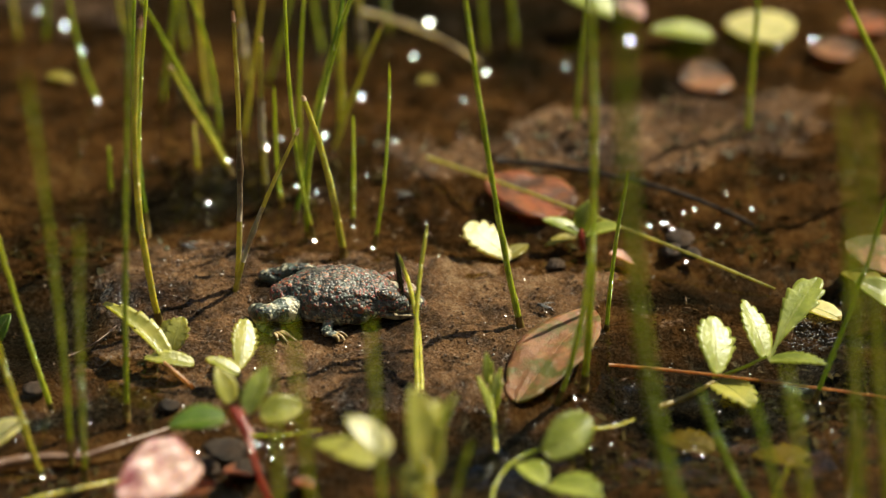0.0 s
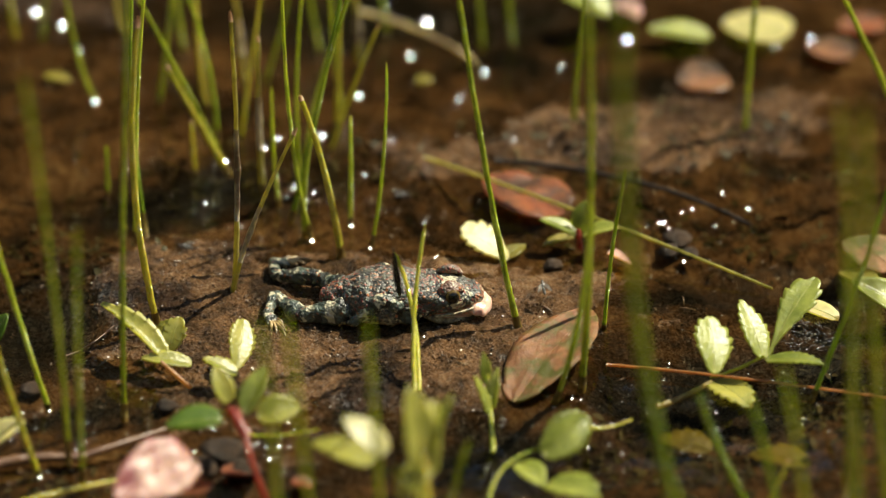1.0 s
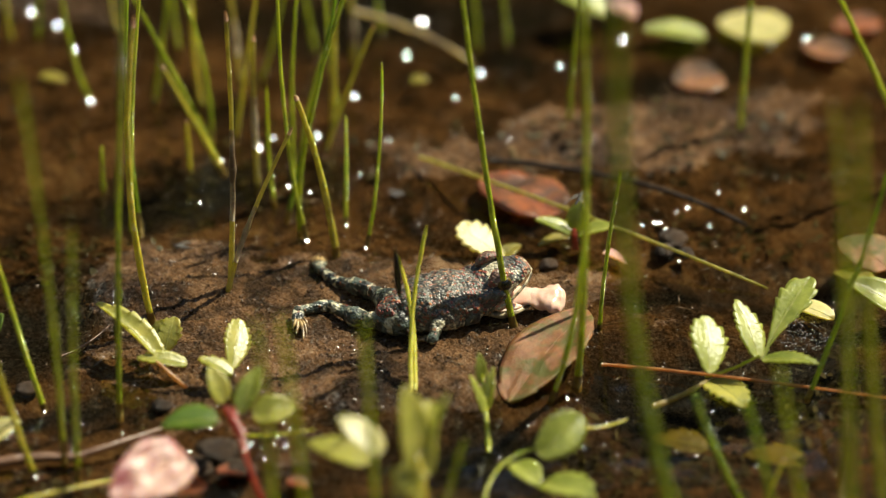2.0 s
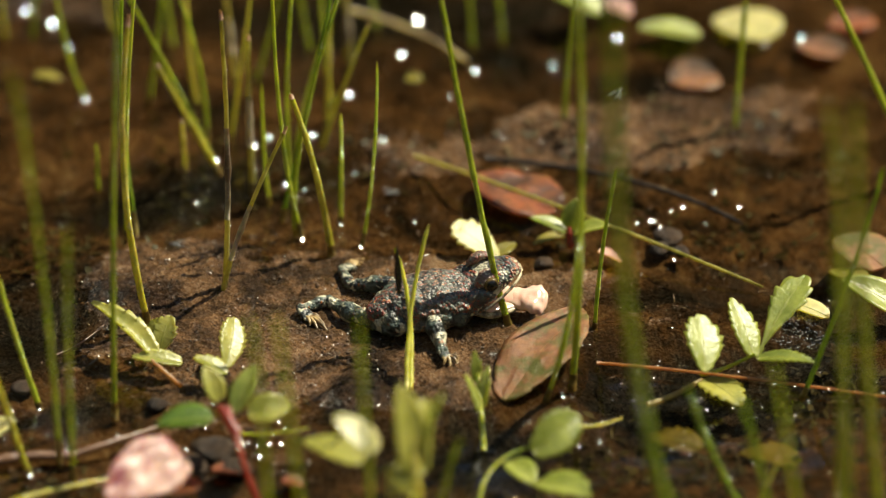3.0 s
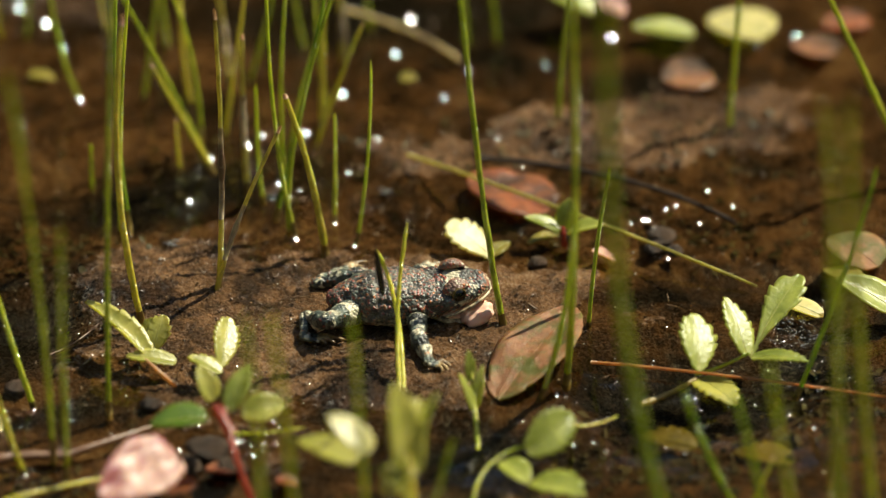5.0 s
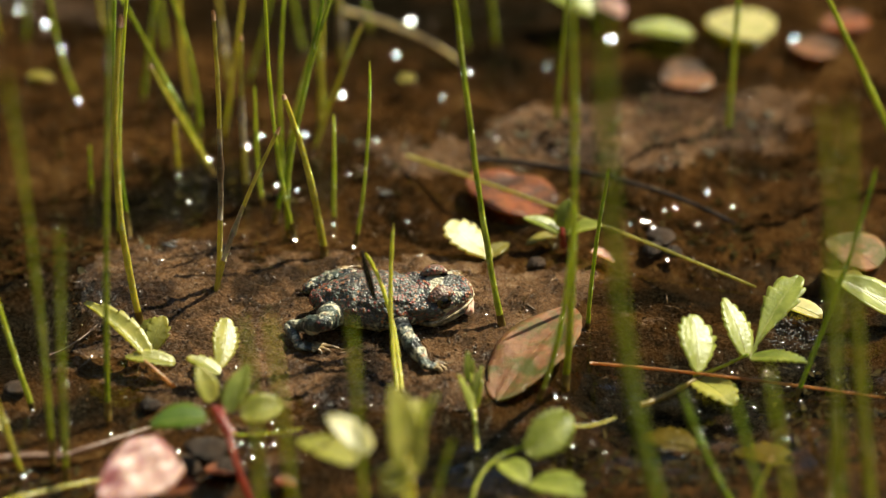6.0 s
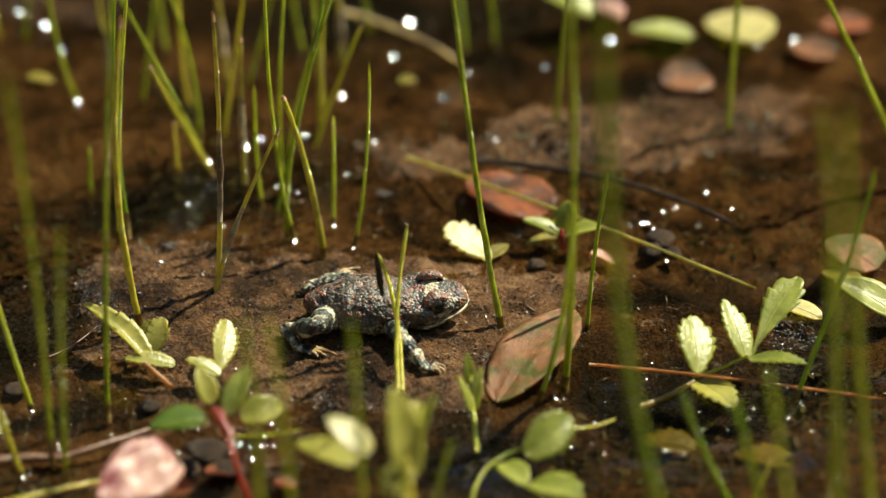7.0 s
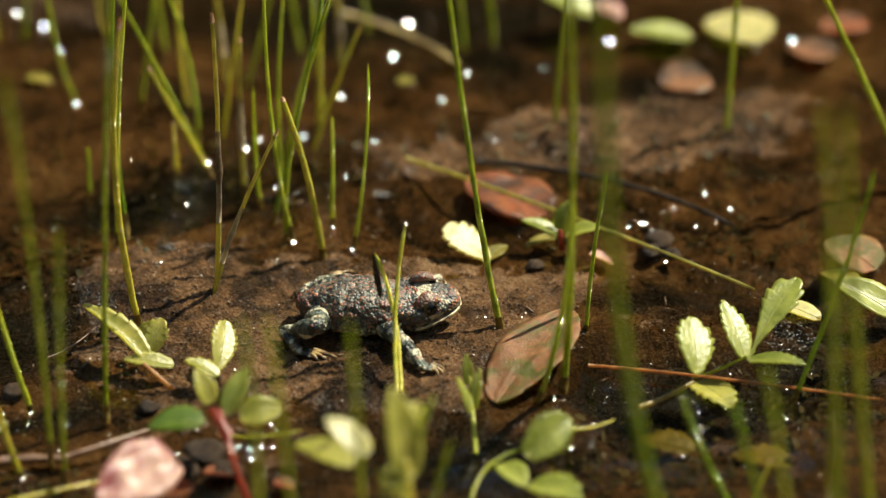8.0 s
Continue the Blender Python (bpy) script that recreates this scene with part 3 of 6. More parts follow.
stalk("dry_stalk", (67.4, -83.4, 0.0), (68.4, -81.3, 8.0), (68.5, -81.4, 16.0), 1.00, STEM_DRY, None, "pale bleached dead stalk standing in the water", "stem")
stalk("reddish_stem", (28.5, -41.5, 1.0), (49.9, -46.5, 1.5), (78.5, -53.1, 1.0), 0.58, RED_STEM, None, "thin reddish brown stem lying on the water", "stem")
stalk("yellow_blade", (-3.0, 28.8, 2.6), (26.9, 3.8, 4.4), (58.2, -15.4, 0.8), 0.72, STEM_OLIVE, None, "long yellow dead grass blade floating on the water", "grass")
stalk("twig", (9.8, 29.1, 1.6), (35.1, 20.0, 2.4), (55.4, 6.5, 1.0), 1.10, TWIG_DARK, None, "dark curved waterlogged twig on the mud", "twig")
stalk("twig", (36.9, -54.0, 0.2), (41.6, -51.0, 0.4), (46.4, -46.3, 0.6), 1.10, SHEATH, None, "sunken yellow-brown stalk at the water's edge", "twig")
stalk("twig", (-60.2, -71.4, 1.0), (-52.7, -67.7, 1.6), (-45.8, -62.3, 1.0), 1.40, TWIG, None, "light brown woody twig lying on mud", "twig")
stalk("root", (-77.1, -74.6, 0.5), (-68.7, -72.1, 1.0), (-59.2, -71.5, 0.6), 2.20, TWIG, None, "thick brown root half buried in mud", "root")
stalk("twig", (-64.5, -38.2, 0.8), (-60.6, -34.8, 1.0), (-56.6, -28.2, 1.0), 0.40, TWIG, None, "thin brown rootlet on the mud", "twig")
stalk("twig", (-69.8, -86.0, 1.0), (-60.6, -82.2, 1.4), (-50.4, -78.0, 1.0), 1.00, STEM_YELLOW, None, "pale yellow dead stalk lying on mud", "twig")
stalk("twig", (-15.3, 84.1, 3.0), (-2.5, 77.0, 2.0), (6.9, 67.3, 1.0), 1.00, STEM_DRY, None, "bleached dry stalk lying across the shallow water", "twig")
stalk("twig", (-32.2, -69.4, 4.0), (-26.9, -72.7, 6.0), (-20.2, -72.5, 7.0), 0.40, STEM, None, "thin green runner over the mud", "twig")

leaf((12.3, -52.2, 0.9), (25.6, -28.9, 5.4), 14.0, LEAF_BROWN, -8, None, "dead_leaf", "wet brown dead leaf leaning on the mud mound", "leaf", teeth=0, cup=0.06, droop=0.06, blunt=0.45, rough=0.05, veins=9, shape=0.33)
leaf((-41.1, -84.2, 10.0), (-53.1, -96.8, 8.9), 10.8, LEAF_PINK, -31, None, "dead_leaf", "shiny pinkish wet leaf at the mud's edge", "leaf", cup=0.1, droop=0.1, blunt=0.6, rough=0.10)
leaf((52.9, 62.9, 1.0), (44.0, 60.1, 1.0), 13.0, LEAF_FADED, 0, None, "floating_leaf", "orange red round leaf floating on the water", "leaf", cup=0.05, droop=0.02, blunt=0.8)
leaf((65.2, 78.9, 1.0), (53.2, 84.5, 1.0), 12.0, LEAF_PALE, 0, None, "floating_leaf", "yellow green oval leaf floating on the water", "leaf", cup=0.05, droop=0.02, blunt=0.8)
leaf((50.6, 78.4, 1.0), (38.9, 77.4, 3.0), 7.0, LEAF, 0, None, "floating_leaf", "yellow green leaf floating on the water", "leaf", cup=0.1, droop=0.06, blunt=0.5)
leaf((76.9, 71.1, 1.0), (68.7, 74.9, 1.0), 9.0, LEAF_FADED, 0, None, "floating_leaf", "faded pinkish brown leaf floating on the water", "leaf", cup=0.05, droop=0.02, blunt=0.8)
leaf((83.3, 84.5, 1.0), (74.8, 81.1, 1.0), 8.0, LEAF_RED, 0, None, "floating_leaf", "small red leaf floating on the water", "leaf", cup=0.05, droop=0.02, blunt=0.8)
leaf((37.9, 86.8, 1.0), (33.1, 87.5, 3.0), 6.0, LEAF_PINK, 0, None, "floating_leaf", "pink leaf tip rising from the water", "leaf", cup=0.05, droop=0.02, blunt=0.8)
leaf((32.5, 84.1, 3.0), (22.9, 86.4, 6.0), 8.0, LEAF, 0, None, "floating_leaf", "green leaf at the far edge of the pool", "leaf", cup=0.1)
leaf((22.4, 13.0, 0.4), (8.2, 23.4, 1.9), 14.0, LEAF_RED, 0, None, "sunken_leaf", "red brown leaf lying under shallow water", "leaf", cup=0.03, droop=0.02, blunt=0.8, rough=0.05)
leaf((12.2, -4.0, 0.6), (4.0, -0.6, 5.4), 6.6, LEAF_PALE, -11, None, "pale_leaf", "pale yellow toothed leaf on the mud", "leaf", teeth=6, cup=0.05, blunt=0.9, shape=0.25)
leaf((11.1, -3.1, 0.2), (15.1, 1.2, 0.6), 3.4, LEAF_OLIVE, 0, None, "sunken_leaf", "olive leaf at the water's surface", "leaf", cup=0.08)
leaf((33.7, -5.1, 0.5), (29.7, -6.0, 3.0), 3.8, LEAF_PINK, 0, None, "pale_leaf", "small pale pink leaf on the water", "leaf", cup=0.1)
leaf((80.2, -7.5, 1.0), (71.6, -1.0, 3.0), 11.0, LEAF_BROWN, 0, None, "dead_leaf", "brown dead leaf at the water's edge", "leaf", cup=0.06, blunt=0.6)
leaf((76.9, -13.4, 1.0), (70.2, -9.1, 1.0), 5.0, LEAF_OLIVE, 0, None, "dead_leaf", "olive yellow leaf floating on the water", "leaf", cup=0.06)
leaf((82.9, -27.7, 3.0), (71.7, -23.9, 8.0), 6.6, LEAF, -14, None, "green_leaf", "bright shiny green leaf over the water", "leaf", cup=0.14, blunt=0.5)
leaf((69.4, -24.1, 0.4), (60.8, -19.3, 1.0), 4.5, LEAF_PALE, 0, None, "pale_leaf", "pale torn leaf scrap on the water", "leaf", cup=0.1)
leaf((46.0, -64.1, -1.5), (36.5, -61.3, -1.0), 7.0, LEAF_OLIVE, 0, None, "sunken_leaf", "olive green leaf lying under the water", "leaf", teeth=5, cup=0.05)
leaf((62.5, -68.6, -1.5), (52.1, -66.7, -1.0), 7.0, LEAF_OLIVE, 0, None, "sunken_leaf", "olive green leaf lying under the water", "leaf", teeth=5, cup=0.05)
leaf((-73.3, 64.3, 0.5), (-68.4, 62.1, 0.5), 3.0, LEAF_OLIVE, 0, None, "floating_leaf", "pale green leaf scrap on the water", "leaf", cup=0.05, blunt=0.8)
leaf((-4.6, 62.1, 0.5), (-1.4, 62.1, 0.5), 3.2, LEAF_OLIVE, 0, None, "floating_leaf", "pale green leaf scrap on the water", "leaf", cup=0.05, blunt=0.8)
leaf((-21.1, -79.8, 1.0), (-24.9, -79.9, 1.6), 4.0, LEAF_RED, 0, None, "leaf_scrap", "small red leaf scrap on wet mud", "leaf", cup=0.05, blunt=0.6)
leaf((-43.1, -84.4, 2.0), (-37.9, -85.2, 4.0), 5.0, LEAF_RED, 10, None, "leaf_scrap", "curled red brown leaf scrap on wet mud", "leaf", cup=0.12, blunt=0.6)
leaf((-31.6, -75.7, 1.0), (-36.8, -76.3, 1.6), 4.0, LEAF_RED, 0, None, "leaf_scrap", "small red leaf scrap on wet mud", "leaf", cup=0.05, blunt=0.6)

herb = empty("marsh_herb", 0, 0, 0, "low green marsh herb with toothed shiny leaves standing in water", "herb", "marsh herbs")
stalk("stalk", (46.3, -44.0, 0.0), (50.4, -44.9, 2.0), (55.4, -45.2, 5.0), 0.70, STEM, herb)
leaf((46.9, -52.1, 6.0), (46.2, -42.4, 11.6), 6.8, LEAF, 22, herb, "leaf", "", "", "", teeth=6, cup=0.05, blunt=0.5, shape=0.3)
leaf((55.5, -45.2, 5.0), (51.8, -36.1, 11.2), 5.0, LEAF, 14, herb, "leaf", "", "", "", teeth=7, cup=0.05, blunt=0.2, shape=0.42)
leaf((55.5, -45.2, 5.0), (64.4, -30.9, 13.0), 6.2, LEAF, 1, herb, "leaf", "", "", "", teeth=7, cup=0.05, blunt=0.0, shape=0.16)
leaf((55.8, -45.6, 5.0), (65.3, -48.4, 6.0), 3.8, LEAF, -2, herb, "leaf", "", "", "", teeth=8, cup=0.1, blunt=0.4)
leaf((46.9, -45.0, 0.6), (53.0, -53.6, 0.5), 7.0, LEAF_YELLOW, -6, herb, "leaf", "", "", "", teeth=6, cup=0.05, blunt=0.5)
herb = empty("marsh_herb", 0, 0, 0, "low yellow green marsh herb with toothed leaves on the mud", "herb", "marsh herbs")
stalk("stalk", (-42.4, -48.1, 0.0), (-45.0, -48.4, 3.0), (-47.8, -45.4, 4.0), 0.80, TIP, herb)
leaf((-46.9, -43.5, 4.0), (-58.2, -32.9, 9.0), 4.6, LEAF_YELLOW, 6, herb, "leaf", "", "", "", teeth=6, cup=0.34, blunt=0.4)
leaf((-46.8, -41.1, 3.0), (-44.9, -37.0, 8.0), 4.2, LEAF_YELLOW, 12, herb, "leaf", "", "", "", teeth=5, cup=0.15, blunt=0.6, shape=0.3)
leaf((-48.5, -39.0, 3.0), (-47.2, -36.2, 7.0), 3.0, LEAF_YELLOW, -20, herb, "leaf", "", "", "", teeth=5, cup=0.15, blunt=0.6, shape=0.3)
leaf((-42.5, -44.6, 3.5), (-51.1, -44.4, 4.5), 3.4, LEAF_YELLOW, -13, herb, "leaf", "", "", "", teeth=6, cup=0.12, blunt=0.5)
leaf((-34.7, -47.3, 4.0), (-33.4, -37.8, 8.3), 4.8, LEAF_YELLOW, 33, herb, "leaf", "", "", "", teeth=8, cup=0.06, blunt=0.7, shape=0.3)
leaf((-34.6, -49.2, 4.0), (-40.4, -47.2, 6.0), 4.0, LEAF_YELLOW, 3, herb, "leaf", "", "", "", teeth=4, cup=0.12, blunt=0.5)
herb = empty("marsh_herb", 0, 0, 0, "marsh herb with a red stalk and smooth green leaves", "herb", "marsh herbs")
stalk("stalk", (-28.8, -84.4, 0.0), (-31.8, -81.3, 8.0), (-33.9, -72.5, 12.0), 1.20, RED_STALK, herb)
stalk("stalk", (-32.2, -82.0, 11.5), (-33.4, -80.1, 13.0), (-35.0, -77.1, 14.0), 2.00, RED_STALK, herb)
leaf((-36.3, -76.7, 12.0), (-45.9, -77.2, 11.0), 6.6, LEAF_DARK, -4, herb, "leaf", "", "", "", cup=0.14, blunt=0.4)
leaf((-32.8, -75.2, 12.0), (-29.5, -67.9, 17.0), 4.4, LEAF, -12, herb, "leaf", "", "", "", cup=0.12, blunt=0.6)
leaf((-35.3, -72.0, 12.0), (-37.7, -68.9, 17.0), 3.8, LEAF_YELLOW, -6, herb, "leaf", "", "", "", cup=0.15, blunt=0.5)
leaf((-30.5, -75.3, 11.5), (-23.3, -73.3, 12.5), 5.4, LEAF_YELLOW, 30, herb, "leaf", "", "", "", cup=0.12, blunt=0.5)
herb = empty("marsh_herb", 0, 0, 0, "marsh herb with broad pale green leaves close to the lens", "herb", "marsh herbs")
stalk("stalk", (-1.3, -117.1, 0.0), (-1.7, -113.6, 14.0), (-2.9, -107.2, 24.0), 1.40, STEM_YELLOW, herb)
leaf((-2.2, -109.4, 20.0), (-4.5, -103.4, 34.0), 6.4, LEAF_YELLOW, 10, herb, "leaf", "", "", "", cup=0.14, blunt=0.6)
leaf((-1.3, -105.9, 20.0), (1.0, -102.8, 32.0), 4.6, LEAF, 8, herb, "leaf", "", "", "", cup=0.14, blunt=0.5)
leaf((-1.7, -109.9, 16.0), (-7.2, -109.2, 22.0), 7.6, LEAF_YELLOW, 4, herb, "leaf", "", "", "", cup=0.14, blunt=0.5)
# paler material than its neighbours: the sun's glare put into its colour
leaf((-8.6, -103.9, 22.0), (-15.5, -100.3, 26.8), 5.4, LEAF_PALE, -12, herb, "leaf", "", "", "", cup=0.06, blunt=0.6)
leaf((-2.0, -107.8, 22.0), (-6.9, -111.4, 18.0), 6.4, LEAF_YELLOW, 4, herb, "leaf", "", "", "", cup=0.12, blunt=0.6)
leaf((-2.6, -103.9, 22.0), (-1.1, -93.7, 26.0), 5.0, LEAF_YELLOW, -6, herb, "leaf", "", "", "", cup=0.12, blunt=0.5)
leaf((-11.4, -100.1, 18.0), (-20.8, -93.1, 18.0), 6.4, LEAF_YELLOW, 0, herb, "leaf", "", "", "", cup=0.1, blunt=0.6)
herb = empty("sprout", 0, 0, 0, "small upright green sprout in the water", "herb", "marsh herbs")
stalk("stalk", (8.9, -68.3, 0.0), (8.4, -62.8, 5.0), (7.7, -57.1, 11.0), 0.90, STEM, herb)
leaf((8.4, -63.8, 5.0), (6.1, -61.7, 11.0), 1.7, LEAF, 8, herb, "leaf", "", "", "", cup=0.1, teeth=3)
leaf((8.6, -62.8, 5.0), (9.5, -58.9, 11.0), 1.8, LEAF, -8, herb, "leaf", "", "", "", cup=0.1, teeth=3)
leaf((7.8, -59.5, 8.0), (7.4, -57.6, 13.0), 2.0, LEAF, 10, herb, "leaf", "", "", "", cup=0.1, teeth=4)
herb = empty("marsh_herb", 0, 0, 0, "small marsh herb with round toothed leaves over dark water", "herb", "marsh herbs")
stalk("stalk", (7.9, -86.2, 0.0), (10.5, -80.2, 4.0), (17.4, -76.6, 6.0), 0.80, STEM, herb)
leaf((17.3, -78.9, 6.0), (24.7, -72.9, 10.0), 7.0, LEAF, 47, herb, "leaf", "", "", "", teeth=8, cup=0.05, blunt=0.8, shape=0.34)
leaf((13.3, -79.1, 5.0), (17.0, -86.2, 5.0), 4.8, LEAF, 2, herb, "leaf", "", "", "", cup=0.1, blunt=0.6)
leaf((17.9, -83.7, 4.0), (26.3, -89.8, 5.0), 7.0, LEAF, 2, herb, "leaf", "", "", "", cup=0.1, blunt=0.6, teeth=4)
stalk("stalk", (24.3, -68.7, 5.0), (28.2, -66.9, 4.0), (32.4, -64.3, 4.0), 0.60, STEM_YELLOW, herb)
herb = empty("marsh_herb", 0, 0, 0, "small marsh herb with a red heart on the mud", "herb", "marsh herbs")
stalk("stalk", (24.8, 0.2, 0.0), (24.6, -0.3, 2.0), (24.4, 0.3, 4.0), 1.20, RED_STALK, herb)
leaf((24.6, 1.0, 3.0), (25.8, 3.3, 8.0), 4.0, LEAF, 6, herb, "leaf", "", "", "", cup=0.12, blunt=0.5)
leaf((25.1, 0.6, 3.0), (31.4, -0.1, 5.0), 4.2, LEAF, 0, herb, "leaf", "", "", "", cup=0.12, blunt=0.5)
leaf((24.2, 1.0, 3.0), (17.8, 2.6, 5.0), 3.8, LEAF, 2, herb, "leaf", "", "", "", cup=0.12, blunt=0.5)
leaf((23.7, 3.5, 1.0), (18.1, 1.1, 0.4), 2.6, LEAF_OLIVE, 2, herb, "leaf", "", "", "", cup=0.12, blunt=0.5)
herb = empty("marsh_herb", 0, 0, 0, "green marsh herb leaf at the pool's edge", "herb", "marsh herbs")
stalk("stalk", (-78.0, -42.5, 0.0), (-77.5, -41.6, 4.0), (-76.7, -41.2, 6.0), 0.80, STEM, herb)
leaf((-77.4, -41.4, 5.0), (-74.5, -39.4, 10.0), 4.0, LEAF_DARK, 7, herb, "leaf", "", "", "", cup=0.12, blunt=0.5)
leaf((-77.3, -69.8, 2.0), (-70.2, -67.2, 6.0), 5.5, LEAF_PALE, 4, herb, "leaf", "", "", "", cup=0.12, blunt=0.5)


# ---- wet glints, crumbs and small debris ----
droplet(-6.8, 83.6, 0.3, 0.6)
droplet(-2.5, 84.7, 0.3, 0.48)
droplet(35.0, 77.5, 0.3, 0.432)
droplet(62.4, 75.7, 0.3, 0.504)
droplet(50.2, 55.5, 0.3, 0.408)
droplet(55.2, 39.9, 0.3, 0.288)
droplet(13.5, 38.0, 0.8, 0.36)
droplet(-5.4, 71.3, 0.3, 0.3)
droplet(8.2, 64.7, 0.3, 0.264)
droplet(-15.0, 55.9, 0.3, 0.312)
droplet(-32.1, 36.3, 0.3, 0.336)
droplet(-21.5, 40.9, 0.3, 0.24)
droplet(-29.5, 39.9, 0.3, 0.216)
droplet(-38.8, 31.4, 0.3, 0.24)
droplet(-42.1, 15.9, 0.3, 0.192)
droplet(-22.8, 2.3, 0.3, 0.312)
droplet(-63.5, 53.8, 0.3, 0.288)
droplet(-71.0, 83.6, 0.3, 0.36)
droplet(-76.3, 89.2, 0.3, 0.312)
droplet(-67.4, 73.9, 0.3, 0.24)
droplet(-26.3, 22.1, 0.3, 0.192)
droplet(43.0, -4.9, 0.3, 0.24)
droplet(39.1, 8.7, 0.3, 0.24)
droplet(39.9, 8.7, 0.3, 0.18)
droplet(50.9, 19.4, 0.3, 0.168)
droplet(55.2, 13.8, 0.3, 0.18)
droplet(45.1, 13.8, 0.3, 0.168)
droplet(13.4, 85.8, 0.3, 0.336)
droplet(13.1, 80.2, 0.3, 0.24)
droplet(24.1, 40.0, 1.7, 0.264)
droplet(11.3, -3.3, 0.3, 0.216)
droplet(-16.0, 7.7, 0.3, 0.18)
droplet(-12.4, -0.3, 0.3, 0.168)
droplet(-28.9, -71.0, 0.3, 0.187)
droplet(-25.8, -59.7, 0.3, 0.136)
droplet(-32.7, -68.8, 0.3, 0.128)
droplet(-36.2, -65.2, 0.3, 0.145)
droplet(-33.7, -68.8, 0.3, 0.111)
droplet(22.5, -51.6, 0.3, 0.17)
droplet(25.0, -67.6, 0.3, 0.128)
droplet(16.7, -72.1, 0.3, 0.119)
droplet(15.8, -80.0, 0.3, 0.153)
droplet(-53.5, -54.9, 0.3, 0.136)
droplet(-66.5, -55.7, 0.3, 0.128)
droplet(-19.2, 57.0, 0.3, 0.216)
droplet(-22.7, 20.0, 0.3, 0.156)
droplet(-27.5, 3.7, 0.3, 0.144)
droplet(-2.9, 8.7, 0.3, 0.12)
droplet(-8.6, 38.1, 0.7, 0.168)
droplet(-13.7, 26.2, 0.3, 0.156)
droplet(69.4, 77.9, 0.3, 0.24)
droplet(22.7, 66.9, 0.3, 0.18)
droplet(3.7, 54.9, 0.3, 0.192)
droplet(-35.6, 7.7, 0.3, 0.12)
droplet(-30.2, -53.3, 0.3, 0.102)
droplet(-24.8, -61.6, 0.3, 0.119)
droplet(-27.1, -67.0, 0.3, 0.153)
droplet(-38.2, -61.6, 0.3, 0.102)
droplet(-41.3, -68.8, 0.3, 0.119)
droplet(-18.7, -54.3, 0.3, 0.085)
droplet(-17.7, -50.9, 0.6, 0.068)
droplet(-9.0, -54.4, 0.4, 0.085)
droplet(36.8, 7.7, 0.3, 0.144)
droplet(43.0, 12.8, 0.3, 0.12)
droplet(40.8, 6.7, 0.3, 0.144)
droplet(48.9, 7.7, 0.3, 0.12)
droplet(58.8, -43.0, 0.3, 0.068)
droplet(53.7, -48.6, 0.3, 0.076)
droplet(62.1, -33.5, 0.3, 0.085)
droplet(32.7, -39.2, 0.3, 0.06)
droplet(17.3, -25.3, 1.1, 0.084)
droplet(24.2, -25.3, 1.1, 0.096)
droplet(-14.0, -36.9, 1.1, 0.068)
droplet(-18.0, -33.4, 1.4, 0.076)
droplet(-21.7, -41.8, 1.9, 0.051)
droplet(3.5, -37.8, 1.7, 0.051)
droplet(9.4, -25.1, 1.0, 0.072)
droplet(-67.0, -76.9, 0.3, 0.17)
droplet(-37.0, -68.8, 0.3, 0.119)
droplet(-35.0, -71.5, 0.3, 0.136)
droplet(-39.3, -71.5, 0.3, 0.102)
droplet(-38.5, -67.0, 0.3, 0.085)
droplet(-34.2, -66.5, 0.6, 0.128)
droplet(-35.5, -73.3, 0.3, 0.085)
droplet(-31.3, -67.0, 0.3, 0.102)
droplet(-41.1, -73.3, 0.3, 0.085)
droplet(-25.2, -67.0, 0.3, 0.111)
droplet(-27.7, -58.8, 0.3, 0.085)
droplet(-73.0, -27.8, 0.3, 0.096)
droplet(-58.1, -54.2, 0.3, 0.068)
droplet(-47.3, -33.6, 1.5, 0.085)
droplet(-4.3, -27.0, 2.1, 0.06)
droplet(-1.4, -30.6, 2.0, 0.06)


def crumbs():
    """Loose grains of mud that lie on the mounds, too many to count."""
    r = random.Random(11)
    shape = bmesh.new()
    bmesh.ops.create_icosphere(shape, subdivisions=1, radius=1)
    ico_v = [v.co.copy() for v in shape.verts]
    ico_f = [tuple(v.index for v in f.verts) for f in shape.faces]
    shape.free()
    xs = [r.uniform(-80, 80) for _ in range(15000)]
    ys = [r.uniform(-85, 60) for _ in range(15000)]
    zs = ground_height(np.array(xs), np.array(ys))
    verts, faces = [], []
    for x, y, z in zip(xs, ys, zs):
        if z < -1.6 or noise.noise(Vector((x, y, 3)) * 0.12) < -0.25:
            continue
        s = 0.10 + 0.32 * r.random() ** 3
        turn = Euler((r.uniform(0, 6), r.uniform(0, 6), 0)).to_matrix()
        b = len(verts)
        for v in ico_v:
            q = turn @ Vector((v.x * r.uniform(0.7, 1.2), v.y * r.uniform(0.6, 1.1), v.z * 0.7))
            verts.append((Vector((x, y, z + s * 0.25)) + q * s) * MM)
        faces += [tuple(b + i for i in f) for f in ico_f]
    thing("mud_crumbs", mesh_of("mud_crumbs", verts, faces, CRUMB, False), None, "loose wet crumbs of brown mud", "mud", "", "stuff")


